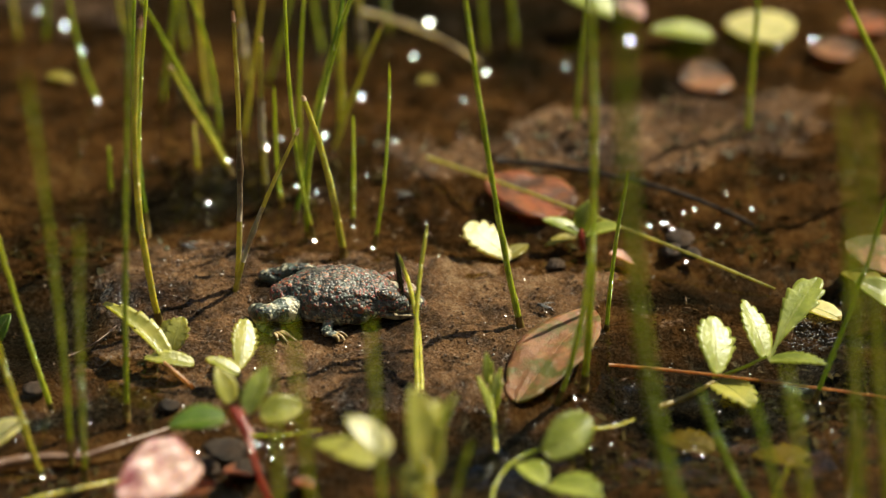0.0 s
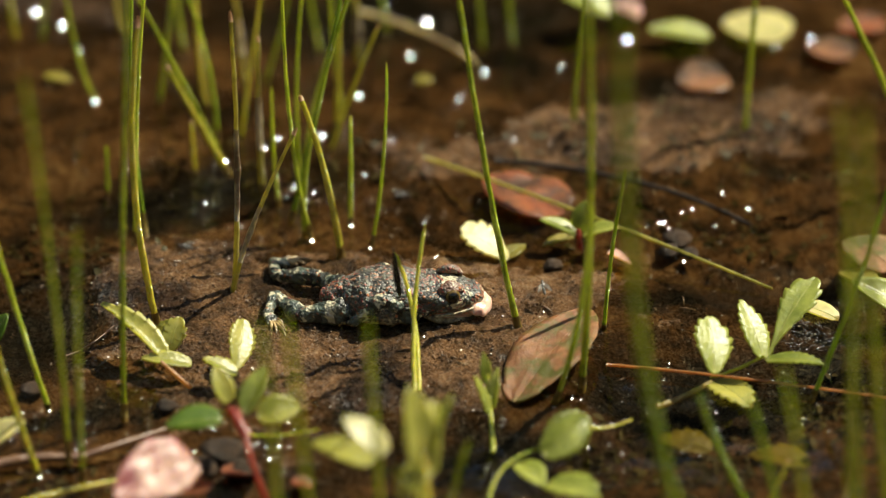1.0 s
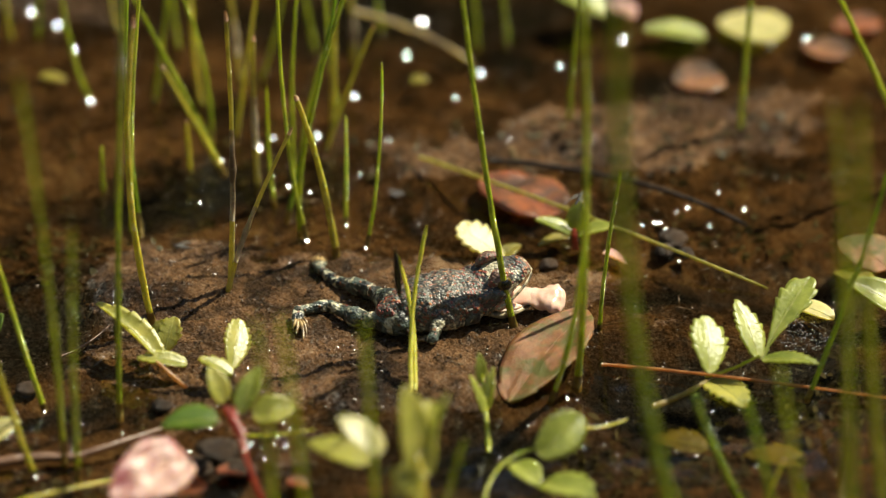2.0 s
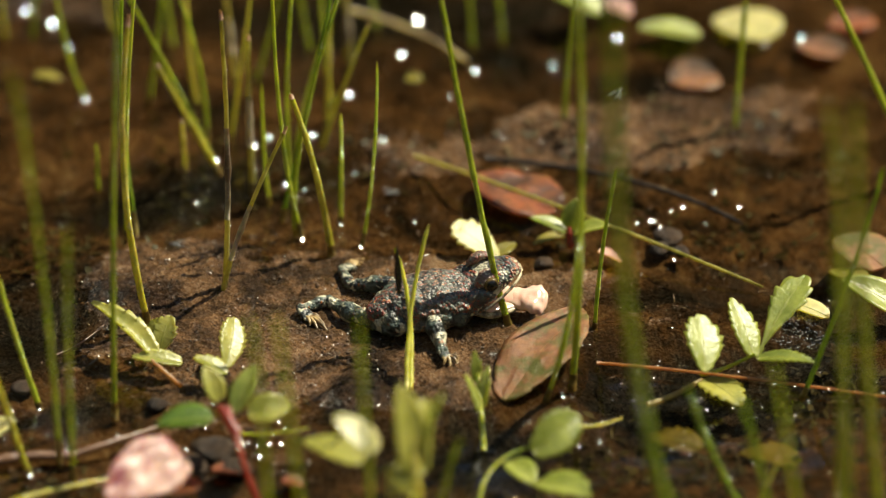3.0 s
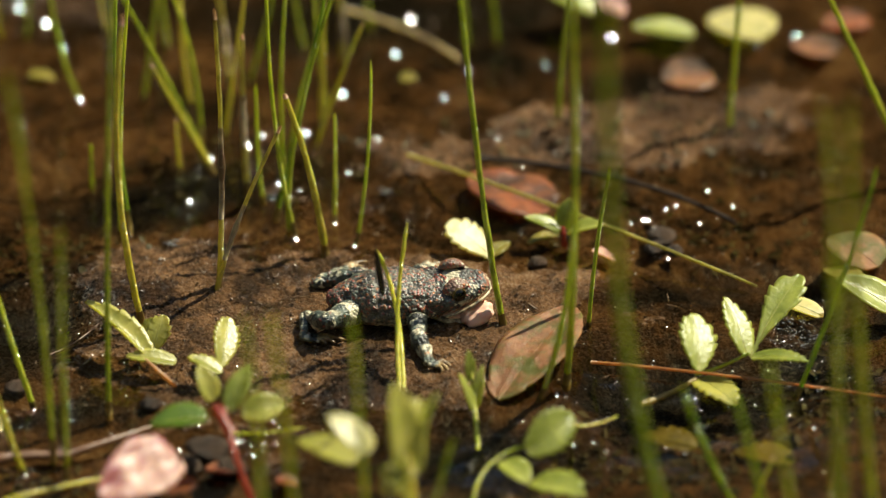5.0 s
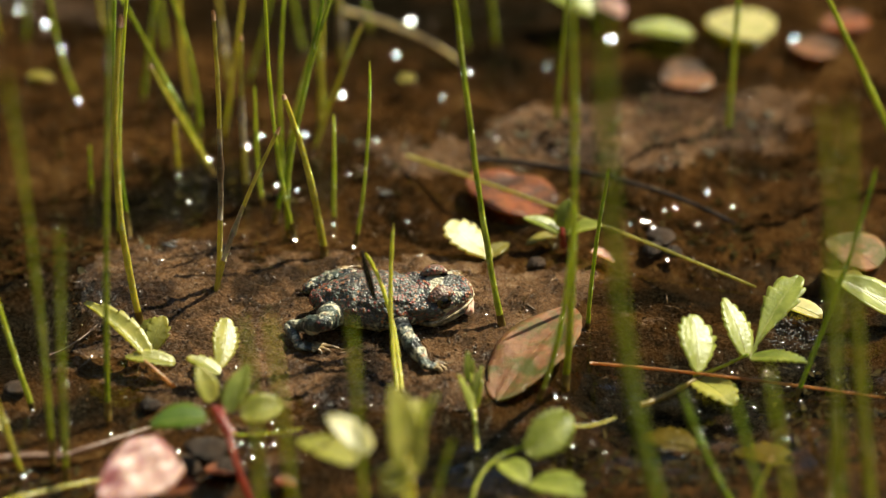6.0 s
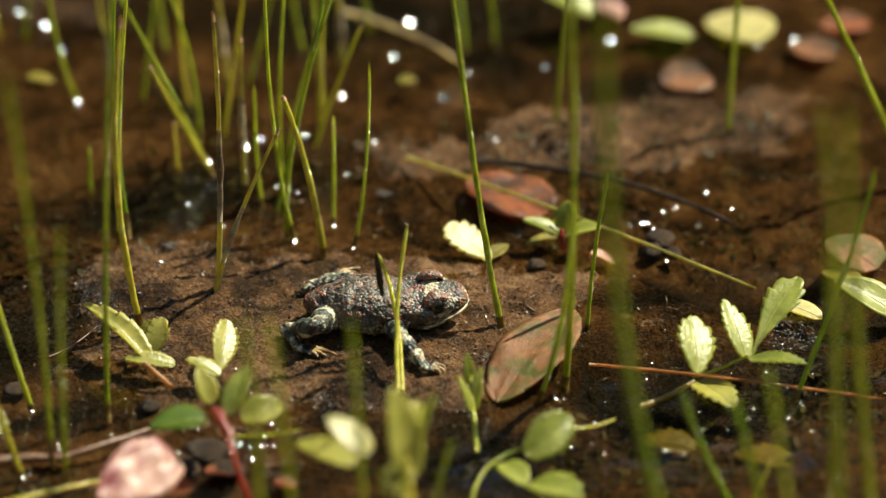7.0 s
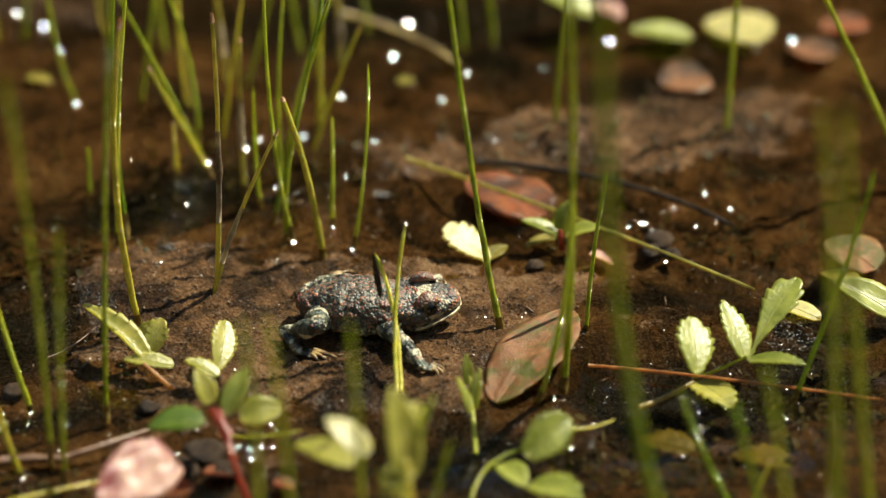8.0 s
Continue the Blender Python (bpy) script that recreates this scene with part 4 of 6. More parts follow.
def clod(x, y, z, size, label="dark wet glossy clod of mud"):
    bm = bmesh.new()
    bmesh.ops.create_icosphere(bm, subdivisions=3, radius=size * MM)
    for v in bm.verts:
        v.co *= 1 + 0.35 * noise.noise(v.co * 900 / size + Vector((x, y, 0))) + 0.15 * noise.noise(v.co * 2600 / size)
        v.co.z *= 0.6
    me = bpy.data.meshes.new("mud_clod")
    bm.to_mesh(me)
    bm.free()
    me.materials.append(CLOD)
    me.polygons.foreach_set("use_smooth", [True] * len(me.polygons))
    ob = thing("mud_clod", me, None, label, "mud clod", "mud clods")
    ob.location = Vector((x, y, z)) * MM


def bubbles(cx, cy, rx, ry, count):
    """A raft of small bubbles on the water."""
    r = random.Random(5)
    verts, faces = [], []
    shape = bmesh.new()
    bmesh.ops.create_icosphere(shape, subdivisions=2, radius=1)
    ico_v = [v.co.copy() for v in shape.verts]
    ico_f = [tuple(v.index for v in f.verts) for f in shape.faces]
    shape.free()
    for _ in range(count):
        a, d = r.uniform(0, 6.28), r.random() ** 0.6
        s = 0.05 + 0.14 * r.random() ** 2
        b = len(verts)
        verts += [(Vector((cx + math.cos(a) * d * rx, cy + math.sin(a) * d * ry, -s * 0.35)) + v * s) * MM for v in ico_v]
        faces += [tuple(b + i for i in f) for f in ico_f]
    thing("foam", mesh_of("foam", verts, faces, DROP), None, "raft of tiny clear bubbles on the water", "foam", "", "stuff")


def litter():
    """Small shreds of dead plants on the mud, too many to count."""
    r = random.Random(23)
    verts, faces = [], []
    xs = np.array([r.uniform(-90, 90) for _ in range(1500)])
    ys = np.array([r.uniform(-95, 105) for _ in range(1500)])
    zs = ground_height(xs, ys)
    for x, y, z in zip(xs, ys, zs):
        if noise.noise(Vector((x, y, 9)) * 0.06) < -0.1 or z > 1.5 and r.random() < 0.7 or x > 18 and y < -45:
            continue
        long, wide = 0.5 + 3.2 * r.random() ** 3, r.uniform(0.15, 0.6)
        turn = Euler((r.uniform(-0.5, 0.5), r.uniform(-0.4, 0.4), r.uniform(0, 6.3))).to_matrix()
        bow = r.uniform(-0.3, 0.3)
        b = len(verts)
        for u in (-1, -0.4, 0.3, 1):
            for q in ((u * long * 0.5, wide * (1 - u * u * 0.8) * 0.5, bow * u * u), (u * long * 0.5, -wide * (1 - u * u * 0.8) * 0.5, bow * u * u), (u * long * 0.5, 0, bow * u * u - 0.12)):
                verts.append((Vector((x, y, max(z, -0.3) + 0.25)) + turn @ Vector(q)) * MM)
        for k in range(3):
            o = b + k * 3
            faces += [(o, o + 3, o + 4, o + 1), (o + 1, o + 4, o + 5, o + 2), (o + 2, o + 5, o + 3, o)]
        faces += [(b, b + 1, b + 2), (b + 9, b + 11, b + 10)]
    thing("plant_litter", mesh_of("plant_litter", verts, faces, LITTER), None, "scattered shreds of dead brown plants on mud", "litter", "", "stuff")


def sparkle():
    """The finest wet glints on the mud, built as tilted flat lenses, too many to count."""
    r = random.Random(31)
    verts, faces = [], []
    base = [v.co.copy() for v in DROP_MESH.vertices]
    tops = [tuple(q.vertices) for q in DROP_MESH.polygons]
    n = 430
    xs = np.array([r.gauss(-8, 34) for _ in range(n)])
    ys = np.array([r.gauss(-30, 24) for _ in range(n)])
    for cx, cy, wide, more in ((-31, -68, 4, 26), (-17, -33, 5, 34), (52, -40, 12, 44), (28, -64, 12, 34), (-60, -60, 12, 26), (62, -50, 7, 26), (-40, 2, 20, 26)):
        xs = np.append(xs, [r.gauss(cx, wide) for _ in range(more)])
        ys = np.append(ys, [r.gauss(cy, wide) for _ in range(more)])
    zs = np.maximum(ground_height(xs, ys), 0)
    for k, (x, y, z) in enumerate(zip(xs, ys, zs)):
        at = Vector((x, y, z + 0.25)) * MM
        # facing between sun and camera, so that every lens flashes
        half = (SUN_FROM + (EYE - at).normalized()).normalized()
        half += Vector((r.gauss(0, 1), r.gauss(0, 1), r.gauss(0, 1))) * 0.02
        m = half.to_track_quat("Z", "Y").to_matrix() * ((0.025 + 0.05 * r.random() ** 2) * (1.6 if k >= n else 1.0) * MM)
        b = len(verts)
        verts += [at + m @ v for v in base]
        faces += [tuple(b + i for i in q) for q in tops]
    thing("wet_sparkle", mesh_of("wet_sparkle", verts, faces, DROP), None, "fine wet droplets on the mud, turned to glint at the camera", "water", "", "stuff")


def sunken_weed():
    """Small leaflets of brown and olive weed that lie in the shallow water, too many to count."""
    r = random.Random(77)
    verts, faces = [], []
    for cx, cy, sx, sy, n in ((44, -70, 22, 12, 260), (70, -50, 10, 14, 90), (-62, -84, 18, 8, 120), (10, -84, 20, 6, 110), (50, 8, 24, 9, 110), (-68, 4, 12, 10, 110), (-30, 30, 34, 12, 160), (40, 34, 34, 14, 160)):
        for _ in range(n):
            x, y = r.gauss(cx, sx * 0.6), r.gauss(cy, sy * 0.6)
            z = r.uniform(0.1, 0.7)
            long, wide = r.uniform(1.0, 3.4), r.uniform(0.5, 1.3)
            turn = Euler((r.uniform(-0.7, 0.7), r.uniform(-0.5, 0.5), r.uniform(0, 6.3))).to_matrix()
            b = len(verts)
            for u, w in ((-0.5, 0.1), (-0.2, 0.85), (0.1, 1.0), (0.35, 0.6), (0.5, 0.05)):
                for side in (-1, 0, 1):
                    verts.append((Vector((x, y, z)) + turn @ Vector((u * long, side * w * wide * 0.5, 0.12 * abs(side) * w - 0.5 * u * u))) * MM)
            for k in range(4):
                o = b + k * 3
                faces += [(o, o + 3, o + 4, o + 1), (o + 1, o + 4, o + 5, o + 2)]
    at = np.array([tuple(v) for v in verts]).reshape(-1, 15, 3)
    mid = at.mean(axis=1) / MM
    at[:, :, 2] += ground_height(mid[:, 0], mid[:, 1])[:, None] * MM
    verts = at.reshape(-1, 3).tolist()
    thing("sunken_weed", mesh_of("sunken_weed", verts, faces, WEED), None, "brown and olive weed in the shallow water", "weed", "", "stuff")


crumbs()
litter()
sunken_weed()
sparkle()

clod(-36.5, -70.0, 1, 3.4)
clod(-40.2, -74.6, 0.5, 2.8)
clod(-32.6, -74.6, 0.5, 2.6)
clod(42.2, 2.7, 0.3, 2.6)
clod(40.6, -1.1, 0.2, 1.8)
clod(44.1, -2.1, 0.2, 1.6)
clod(17.7, -30.6, 1.4, 1.2)
clod(-70.0, -47.3, -0.5, 2.0)
clod(20.0, -6.8, 0.6, 1.6)
clod(-46.6, -54.0, 0.2, 1.8)
bubbles(63.5, -30.2, 5, 6, 260)


# ---- the toad ----
RED, ORANGE, CREAM, TEAL, BLACK = (0.22, 0.042, 0.028), (0.40, 0.13, 0.04), (0.56, 0.51, 0.36), (0.085, 0.115, 0.098), (0.016, 0.017, 0.016)
BACK_WARTS = (RED, RED, RED, RED, RED, TEAL, TEAL, ORANGE, BLACK)
LIMB_WARTS = (CREAM, CREAM, BLACK, BLACK, BLACK, RED, ORANGE, TEAL, TEAL)


def toad_skin(name, dark, mid, pale, warts=True, blot_scale=420, stops=(0.40, 0.50, 0.60), rough=0.33):
    """Warty skin: mottled ground, fine granules, and small warts or bands of other colours carried by the mesh."""
    m, n, l, p = material(name)
    blot = noise_node(n, l, blot_scale, 5, 0.7)
    r = ramp_node(n, l, blot.outputs["Fac"], list(zip(stops, (dark, mid, pale))))
    colour = r.outputs["Color"]
    tc = n.new("ShaderNodeTexCoord")
    grain = noise_node(n, l, 2600, 3, 0.6)
    heights = [(blot.outputs["Fac"], 0.4), (grain.outputs["Fac"], 0.35)]
    if warts:
        v = n.new("ShaderNodeTexVoronoi")
        v.inputs["Scale"].default_value = 1900
        l.new(tc.outputs["Object"], v.inputs["Vector"])
        heights.append((v.outputs["Distance"], -0.8))
        tone = n.new("ShaderNodeAttribute")
        tone.attribute_name = "wart"
        mix = n.new("ShaderNodeMix")
        mix.data_type = "RGBA"
        l.new(tone.outputs["Alpha"], mix.inputs["Factor"])
        l.new(colour, mix.inputs["A"])
        l.new(tone.outputs["Color"], mix.inputs["B"])
        colour = mix.outputs["Result"]
    l.new(colour, p.inputs["Base Color"])
    p.inputs["Roughness"].default_value = rough
    p.inputs["Specular IOR Level"].default_value = 0.55
    bump_node(n, l, heights, 1.0, 0.00026, p.inputs["Normal"])
    return m


def eye_material():
    m, n, l, p = material("toad_eye")
    tc = n.new("ShaderNodeTexCoord")
    sep = n.new("ShaderNodeSeparateXYZ")
    l.new(tc.outputs["Object"], sep.inputs[0])
    mul = n.new("ShaderNodeMath")
    mul.operation = "MULTIPLY"
    mul.inputs[1].default_value = 1 / 0.0016
    l.new(sep.outputs["Y"], mul.inputs[0])
    r = ramp_node(n, l, mul.outputs[0], [(0.0, (0.02, 0.016, 0.01)), (0.50, (0.12, 0.075, 0.022)), (0.68, (0.010, 0.009, 0.008)), (1.0, (0.006, 0.006, 0.006))])
    l.new(r.outputs["Color"], p.inputs["Base Color"])
    p.inputs["Roughness"].default_value = 0.06
    return m


def tongue_material():
    m, n, l, p = material("wet_pink_tongue")
    a = noise_node(n, l, 350, 4)
    r = ramp_node(n, l, a.outputs["Fac"], [(0.3, (0.66, 0.38, 0.28)), (0.7, (0.82, 0.58, 0.47))])
    l.new(r.outputs["Color"], p.inputs["Base Color"])
    p.inputs["Roughness"].default_value = 0.16
    p.inputs["Subsurface Weight"].default_value = 0.35
    p.inputs["Subsurface Radius"].default_value = (0.0012, 0.0006, 0.0004)
    p.inputs["Subsurface Scale"].default_value = 1.0
    bump_node(n, l, [(a.outputs["Fac"], 1.0)], 0.4, 0.0003, p.inputs["Normal"])
    return m


SKIN = toad_skin("toad_back_skin", (0.020, 0.018, 0.016), (0.047, 0.043, 0.038), (0.09, 0.083, 0.070), rough=0.43)
LIMB_SKIN = toad_skin("toad_limb_skin", (0.016, 0.018, 0.015), (0.075, 0.085, 0.062), (0.42, 0.38, 0.25), True, 300, (0.42, 0.56, 0.72))
JAW_SKIN = toad_skin("toad_jaw_skin", (0.04, 0.035, 0.025), (0.26, 0.20, 0.115), (0.54, 0.46, 0.30), False)
TOE_SKIN = toad_skin("toad_toe_skin", (0.04, 0.025, 0.012), (0.17, 0.10, 0.035), (0.36, 0.25, 0.11), False)
EYE_MAT = eye_material()
TONGUE_MAT = tongue_material()


def loft(name, sections, mat, rings=34, sides=32, lump=0.12, top=1.0, bottom=1.0, seed=0, warts=0, tones=None, square=0.9, paint_at=None, sizes=(0.16, 0.33)):
    """A rounded body along x through sections (x, width, height, middle's z) in millimetres."""
    sec = np.array(sections, float)
    param = np.linspace(0, len(sec) - 1, rings)
    verts, faces = [], []
    for i, s in enumerate(param):
        lo = int(min(math.floor(s), len(sec) - 2))
        f = s - lo
        p0, p1, p2, p3 = sec[max(lo - 1, 0)], sec[lo], sec[lo + 1], sec[min(lo + 2, len(sec) - 1)]
        x, w, h, zc = 0.5 * (2 * p1 + (p2 - p0) * f + (2 * p0 - 5 * p1 + 4 * p2 - p3) * f * f + (3 * p1 - p0 - 3 * p2 + p3) * f ** 3)
        for j in range(sides):
            a = 2 * math.pi * j / sides
            cy, cz = math.cos(a), math.sin(a)
            y = math.copysign(abs(cy) ** square, cy) * max(w, 0.1) * 0.5
            z = math.copysign(abs(cz) ** square, cz) * max(h, 0.1) * 0.5 * (top if cz > 0 else bottom)
            q = Vector((x + seed * 9, y, z))
            d = 1 + lump * (noise.noise(q * 0.35) * 0.6 + noise.noise(q * 0.9) * 0.4) / max(1.0, 0.3 * max(w, h) * 0.5)
            verts.append(Vector((x, y * d, zc + z * d)) * MM)
    for i in range(rings - 1):
        for j in range(sides):
            b = (j + 1) % sides
            faces.append((i * sides + j, (i + 1) * sides + j, (i + 1) * sides + b, i * sides + b))
    faces.append(tuple(range(sides)))
    faces.append(tuple(range((rings - 1) * sides, rings * sides))[::-1])
    if not warts:
        return mesh_of(name, verts, faces, mat)
    # raised warts, each with a colour of its own, over wider bands of colour
    r = random.Random(40 + seed)
    co = np.array([tuple(v) for v in verts]) / MM
    out = co * (0, 1, 1)
    out /= np.maximum(np.linalg.norm(out, axis=1, keepdims=True), 1e-6)
    rise, paint = np.zeros(len(co)), np.zeros((len(co), 4))
    if paint_at:
        paint[:] = [paint_at(*c) for c in co]
    own_wart = np.zeros(len(co))
    kept = np.empty((0, 3))
    for _ in range(warts * 8):
        i = r.randrange(len(co))
        if len(kept) >= warts or len(kept) and np.min(np.sum((kept - co[i]) ** 2, axis=1)) < 0.40 ** 2:
            continue
        kept = np.vstack([kept, co[i]])
        size = r.uniform(*sizes)
        d = np.linalg.norm(co - co[i], axis=1) / size
        w = np.clip(1 - d ** 2, 0, 1)
        rise = np.maximum(rise, 0.13 * size / 0.3 * w)
        own = w > own_wart
        own_wart[own] = w[own]
        tone = r.choice(tones(*co[i]) if callable(tones) else tones)
        a = np.clip(w[own] * 1.8, 0, 1)[:, None]
        paint[own, :3] = paint[own, :3] * (1 - a) * (paint[own, 3:] > 0) + np.array(tone) * np.where(paint[own, 3:] > 0, a, 1)
        paint[own, 3] = np.maximum(paint[own, 3], a[:, 0])
    me = mesh_of(name, ((co + out * rise[:, None]) * MM).tolist(), faces, mat)
    me.attributes.new("wart", "FLOAT_COLOR", "POINT").data.foreach_set("color", paint.ravel())
    return me


def ball(name, radius, mat, scale=(1, 1, 1)):
    bm = bmesh.new()
    bmesh.ops.create_uvsphere(bm, u_segments=20, v_segments=14, radius=radius * MM)
    for v in bm.verts:
        v.co = Vector((v.co.x * scale[0], v.co.y * scale[1], v.co.z * scale[2]))
    me = bpy.data.meshes.new(name)
    bm.to_mesh(me)
    bm.free()
    me.materials.append(mat)
    me.polygons.foreach_set("use_smooth", [True] * len(me.polygons))
    return me


def blotch(x, y, z, scale=0.5, seed=0.0):
    return noise.noise(Vector((x * scale + seed, y * scale, z * scale + seed)))


def body_bands(x, y, z):
    """Cream marbling on the flanks and belly."""
    n = blotch(x, y, z, 0.7, 3) + 0.5 * blotch(x, y, z, 1.7, 8)
    low = min(max((-1.3 - z + n * 1.4) / 0.9, 0), 1)
    return (*CREAM, low * (0.85 if n > 0.0 else 0.1))


def body_warts(x, y, z):
    return BACK_WARTS if z > -0.4 else (ORANGE, ORANGE, CREAM, CREAM, TEAL, BLACK)


def head_bands(x, y, z):
    """Cream lip with dark bars, a cream bar between the brows, a dark patch under the eye."""
    n = blotch(x, y, z, 0.8, 5) + 0.5 * blotch(x, y, z, 2.2, 2)
    if x > 1.5 and z < -0.35 + n * 0.5:
        bar = math.sin(x * 2.1 + 1.0) + n
        return (*CREAM, 0.9) if bar > -0.55 else (*BLACK, 0.9)
    if 3.6 + n < x < 5.6 + n * 1.2 and abs(y) < 3.4 and z > 1.0:
        return (*CREAM, 0.75)
    if x > 9.2 and z < 0.5 + n * 0.6:
        return (*ORANGE, 0.45)
    if 4.2 < x < 8.8 and abs(y) > 2.2 and z < 1.3 + n * 0.6:
        return (*BLACK, 0.7) if n < 0.12 else (*CREAM, 0.8)
    return (0, 0, 0, 0)


def limb_bands(seed, length):
    """Dark bars across a cream and grey limb."""
    def paint(x, y, z):
        n = blotch(x, y, z, 0.55, seed * 3.1) + 0.6 * blotch(x, y, z, 1.4, seed)
        bar = math.sin(x * 6.283 / (length * 0.55) + seed) + n * 1.4
        if bar > 0.5:
            return (*BLACK, 0.85)
        return (*CREAM, 0.85) if n > 0.12 else (*TEAL, 0.45) if n < -0.05 else (0, 0, 0, 0)
    return paint


toad = tagged(new("toad"), "small warty dark grey toad with red spots on mud", "toad")
thing("torso", loft("torso", [(-4.2, 1.2, 1.2, 0.2), (-3.6, 3.0, 2.6, 0.2), (-2.0, 5.4, 4.6, 0.0), (0.8, 8.6, 6.8, -0.1), (4.2, 12.0, 8.6, 0), (8, 12.8, 8.6, 0.1), (11.2, 11.8, 7.8, 0.2), (13.8, 10.2, 6.8, 0.2), (16, 8.0, 5.2, 0.1), (16.8, 5, 3.4, 0.0)], SKIN, 180, 140, 0.3, warts=1500, tones=body_warts, paint_at=body_bands), toad)
head = thing("head", loft("head", [(-1.8, 8.0, 5.4, 0.1), (0.5, 10.2, 5.6, 0.1), (2.8, 11.0, 5.2, 0.0), (5.0, 10.2, 4.8, -0.05), (7.0, 8.2, 4.2, -0.2), (8.7, 6.2, 3.6, -0.4), (9.9, 4.6, 2.9, -0.6), (10.5, 3.2, 2.1, -0.8), (10.8, 1.4, 0.9, -0.9)], SKIN, 100, 84, 0.2, 1.0, 0.6, warts=420, tones=(RED, RED, RED, ORANGE, CREAM, TEAL, TEAL, BLACK), square=0.8, paint_at=head_bands), toad)
jaw = thing("jaw", loft("jaw", [(-0.4, 7.6, 1.6, -0.6), (2.2, 9.8, 2.4, -0.5), (4.6, 9.6, 2.2, -0.4), (6.8, 8.0, 1.7, -0.1), (8.6, 6.0, 1.2, 0.1), (9.7, 4.0, 0.9, 0.2), (10.2, 1.8, 0.6, 0.3)], JAW_SKIN, 30, 30, 0.1), head, "cream lower jaw edged with dark")
lining = thing("mouth_lining", loft("mouth_lining", [(0.5, 7.0, 0.8, 0.2), (2.4, 8.8, 1.0, 0.4), (4.6, 8.6, 1.0, 0.4), (6.7, 7.0, 0.8, 0.5), (8.4, 5.0, 0.6, 0.5), (9.5, 2.6, 0.4, 0.5)], TONGUE_MAT, 26, 26, 0.15), head, "wet pink lining of the lower jaw")
edge = [(x * 0.955, s * w * 0.5, z) for s, order in ((-1, 1), (1, -1)) for x, w, z in ((2.0, 10.6, -1.45), (4.0, 10.6, -1.45), (5.5, 10.0, -1.45), (7, 9.0, -1.45), (8, 8.0, -1.5), (9, 6.8, -1.55), (9.8, 5.6, -1.6), (10.6, 4.0, -1.65), (11.1, 1.8, -1.65))[::order]]
v, f = tube([Vector(q) * MM for q in edge], [0.27 * MM] * len(edge), 8)
thing("lip", mesh_of("lip", v, f, JAW_SKIN), head, "cream upper lip")
for side in (-1, 1):
    eye = thing("eye", ball("eye", 1.4, EYE_MAT), head, "dark glossy eye with a golden ring")
    eye.matrix_basis = pose(5.3 * MM, side * 4.0 * MM, 1.6 * MM, 10 * side, 0, -8 * side) @ (Matrix.Identity(4) if side > 0 else pose(0, 0, 0, 0, 0, 180))
    lid = thing("eyelid", loft("eyelid", [(-2.3, 0.8, 0.6, -0.5), (-1.7, 1.8, 1.15, -0.2), (-0.6, 2.6, 1.6, 0.05), (0.6, 2.6, 1.6, 0.05), (1.6, 1.8, 1.15, -0.2), (2.3, 0.9, 0.7, -0.7)], SKIN, 48, 36, 0.15, seed=side + 20, warts=60, tones=(RED, RED, RED, ORANGE, TEAL, CREAM), paint_at=lambda x, y, z: (0.26, 0.14, 0.10, 0.55)), head, "brow flecked with red")
    lid.matrix_basis = pose(5.1 * MM, side * 3.15 * MM, 2.7 * MM, -26 * side, 0, -side * 10)
    under = thing("lower_lid", loft("lower_lid", [(-1.7, 0.4, 0.4, 0.3), (-1.0, 0.7, 0.6, 0.0), (0, 0.8, 0.7, -0.15), (1.0, 0.7, 0.6, 0.0), (1.7, 0.4, 0.4, 0.3)], JAW_SKIN, 16, 14, 0.1), head, "pale lower eyelid")
    under.matrix_basis = pose(5.3 * MM, side * 4.75 * MM, 0.45 * MM, 0, 0, 0)
    gland = thing("gland", loft("gland", [(-2.4, 0.6, 0.6, 0), (-1.6, 2.0, 1.7, 0), (0.4, 2.6, 2.0, 0), (1.8, 1.8, 1.5, 0), (2.3, 0.5, 0.5, 0)], SKIN, 34, 30, 0.2, seed=side + 30, warts=40, tones=(RED, ORANGE, ORANGE, CREAM)), head, "raised reddish gland behind the eye")
    gland.matrix_basis = pose(0.8 * MM, side * 3.9 * MM, 1.5 * MM, 0, 0, 0)
    hole = thing("nostril", ball("nostril", 0.28, TWIG_DARK, (1, 1, 0.7)), head, "small dark nostril")
    hole.matrix_basis = pose(9.3 * MM, side * 1.5 * MM, 0.75 * MM, 0, 0, 0)


def limb(name, length, r0, r1, r2, seed):
    e = length
    return thing(name, loft(name, [(-r0 * 0.8, r0 * 0.7, r0 * 0.7, 0), (0, r0 * 1.9, r0 * 1.9, 0), (e * 0.35, r1 * 2, r1 * 2, 0), (e * 0.75, r2 * 2.05, r2 * 2.05, 0), (e, r2 * 1.9, r2 * 1.9, 0), (e + r2 * 0.8, r2 * 0.7, r2 * 0.7, 0)], LIMB_SKIN, 56, 40, 0.4, seed=seed, warts=int(11 * e), tones=LIMB_WARTS, paint_at=limb_bands(seed, e), sizes=(0.15, 0.3)), toad)


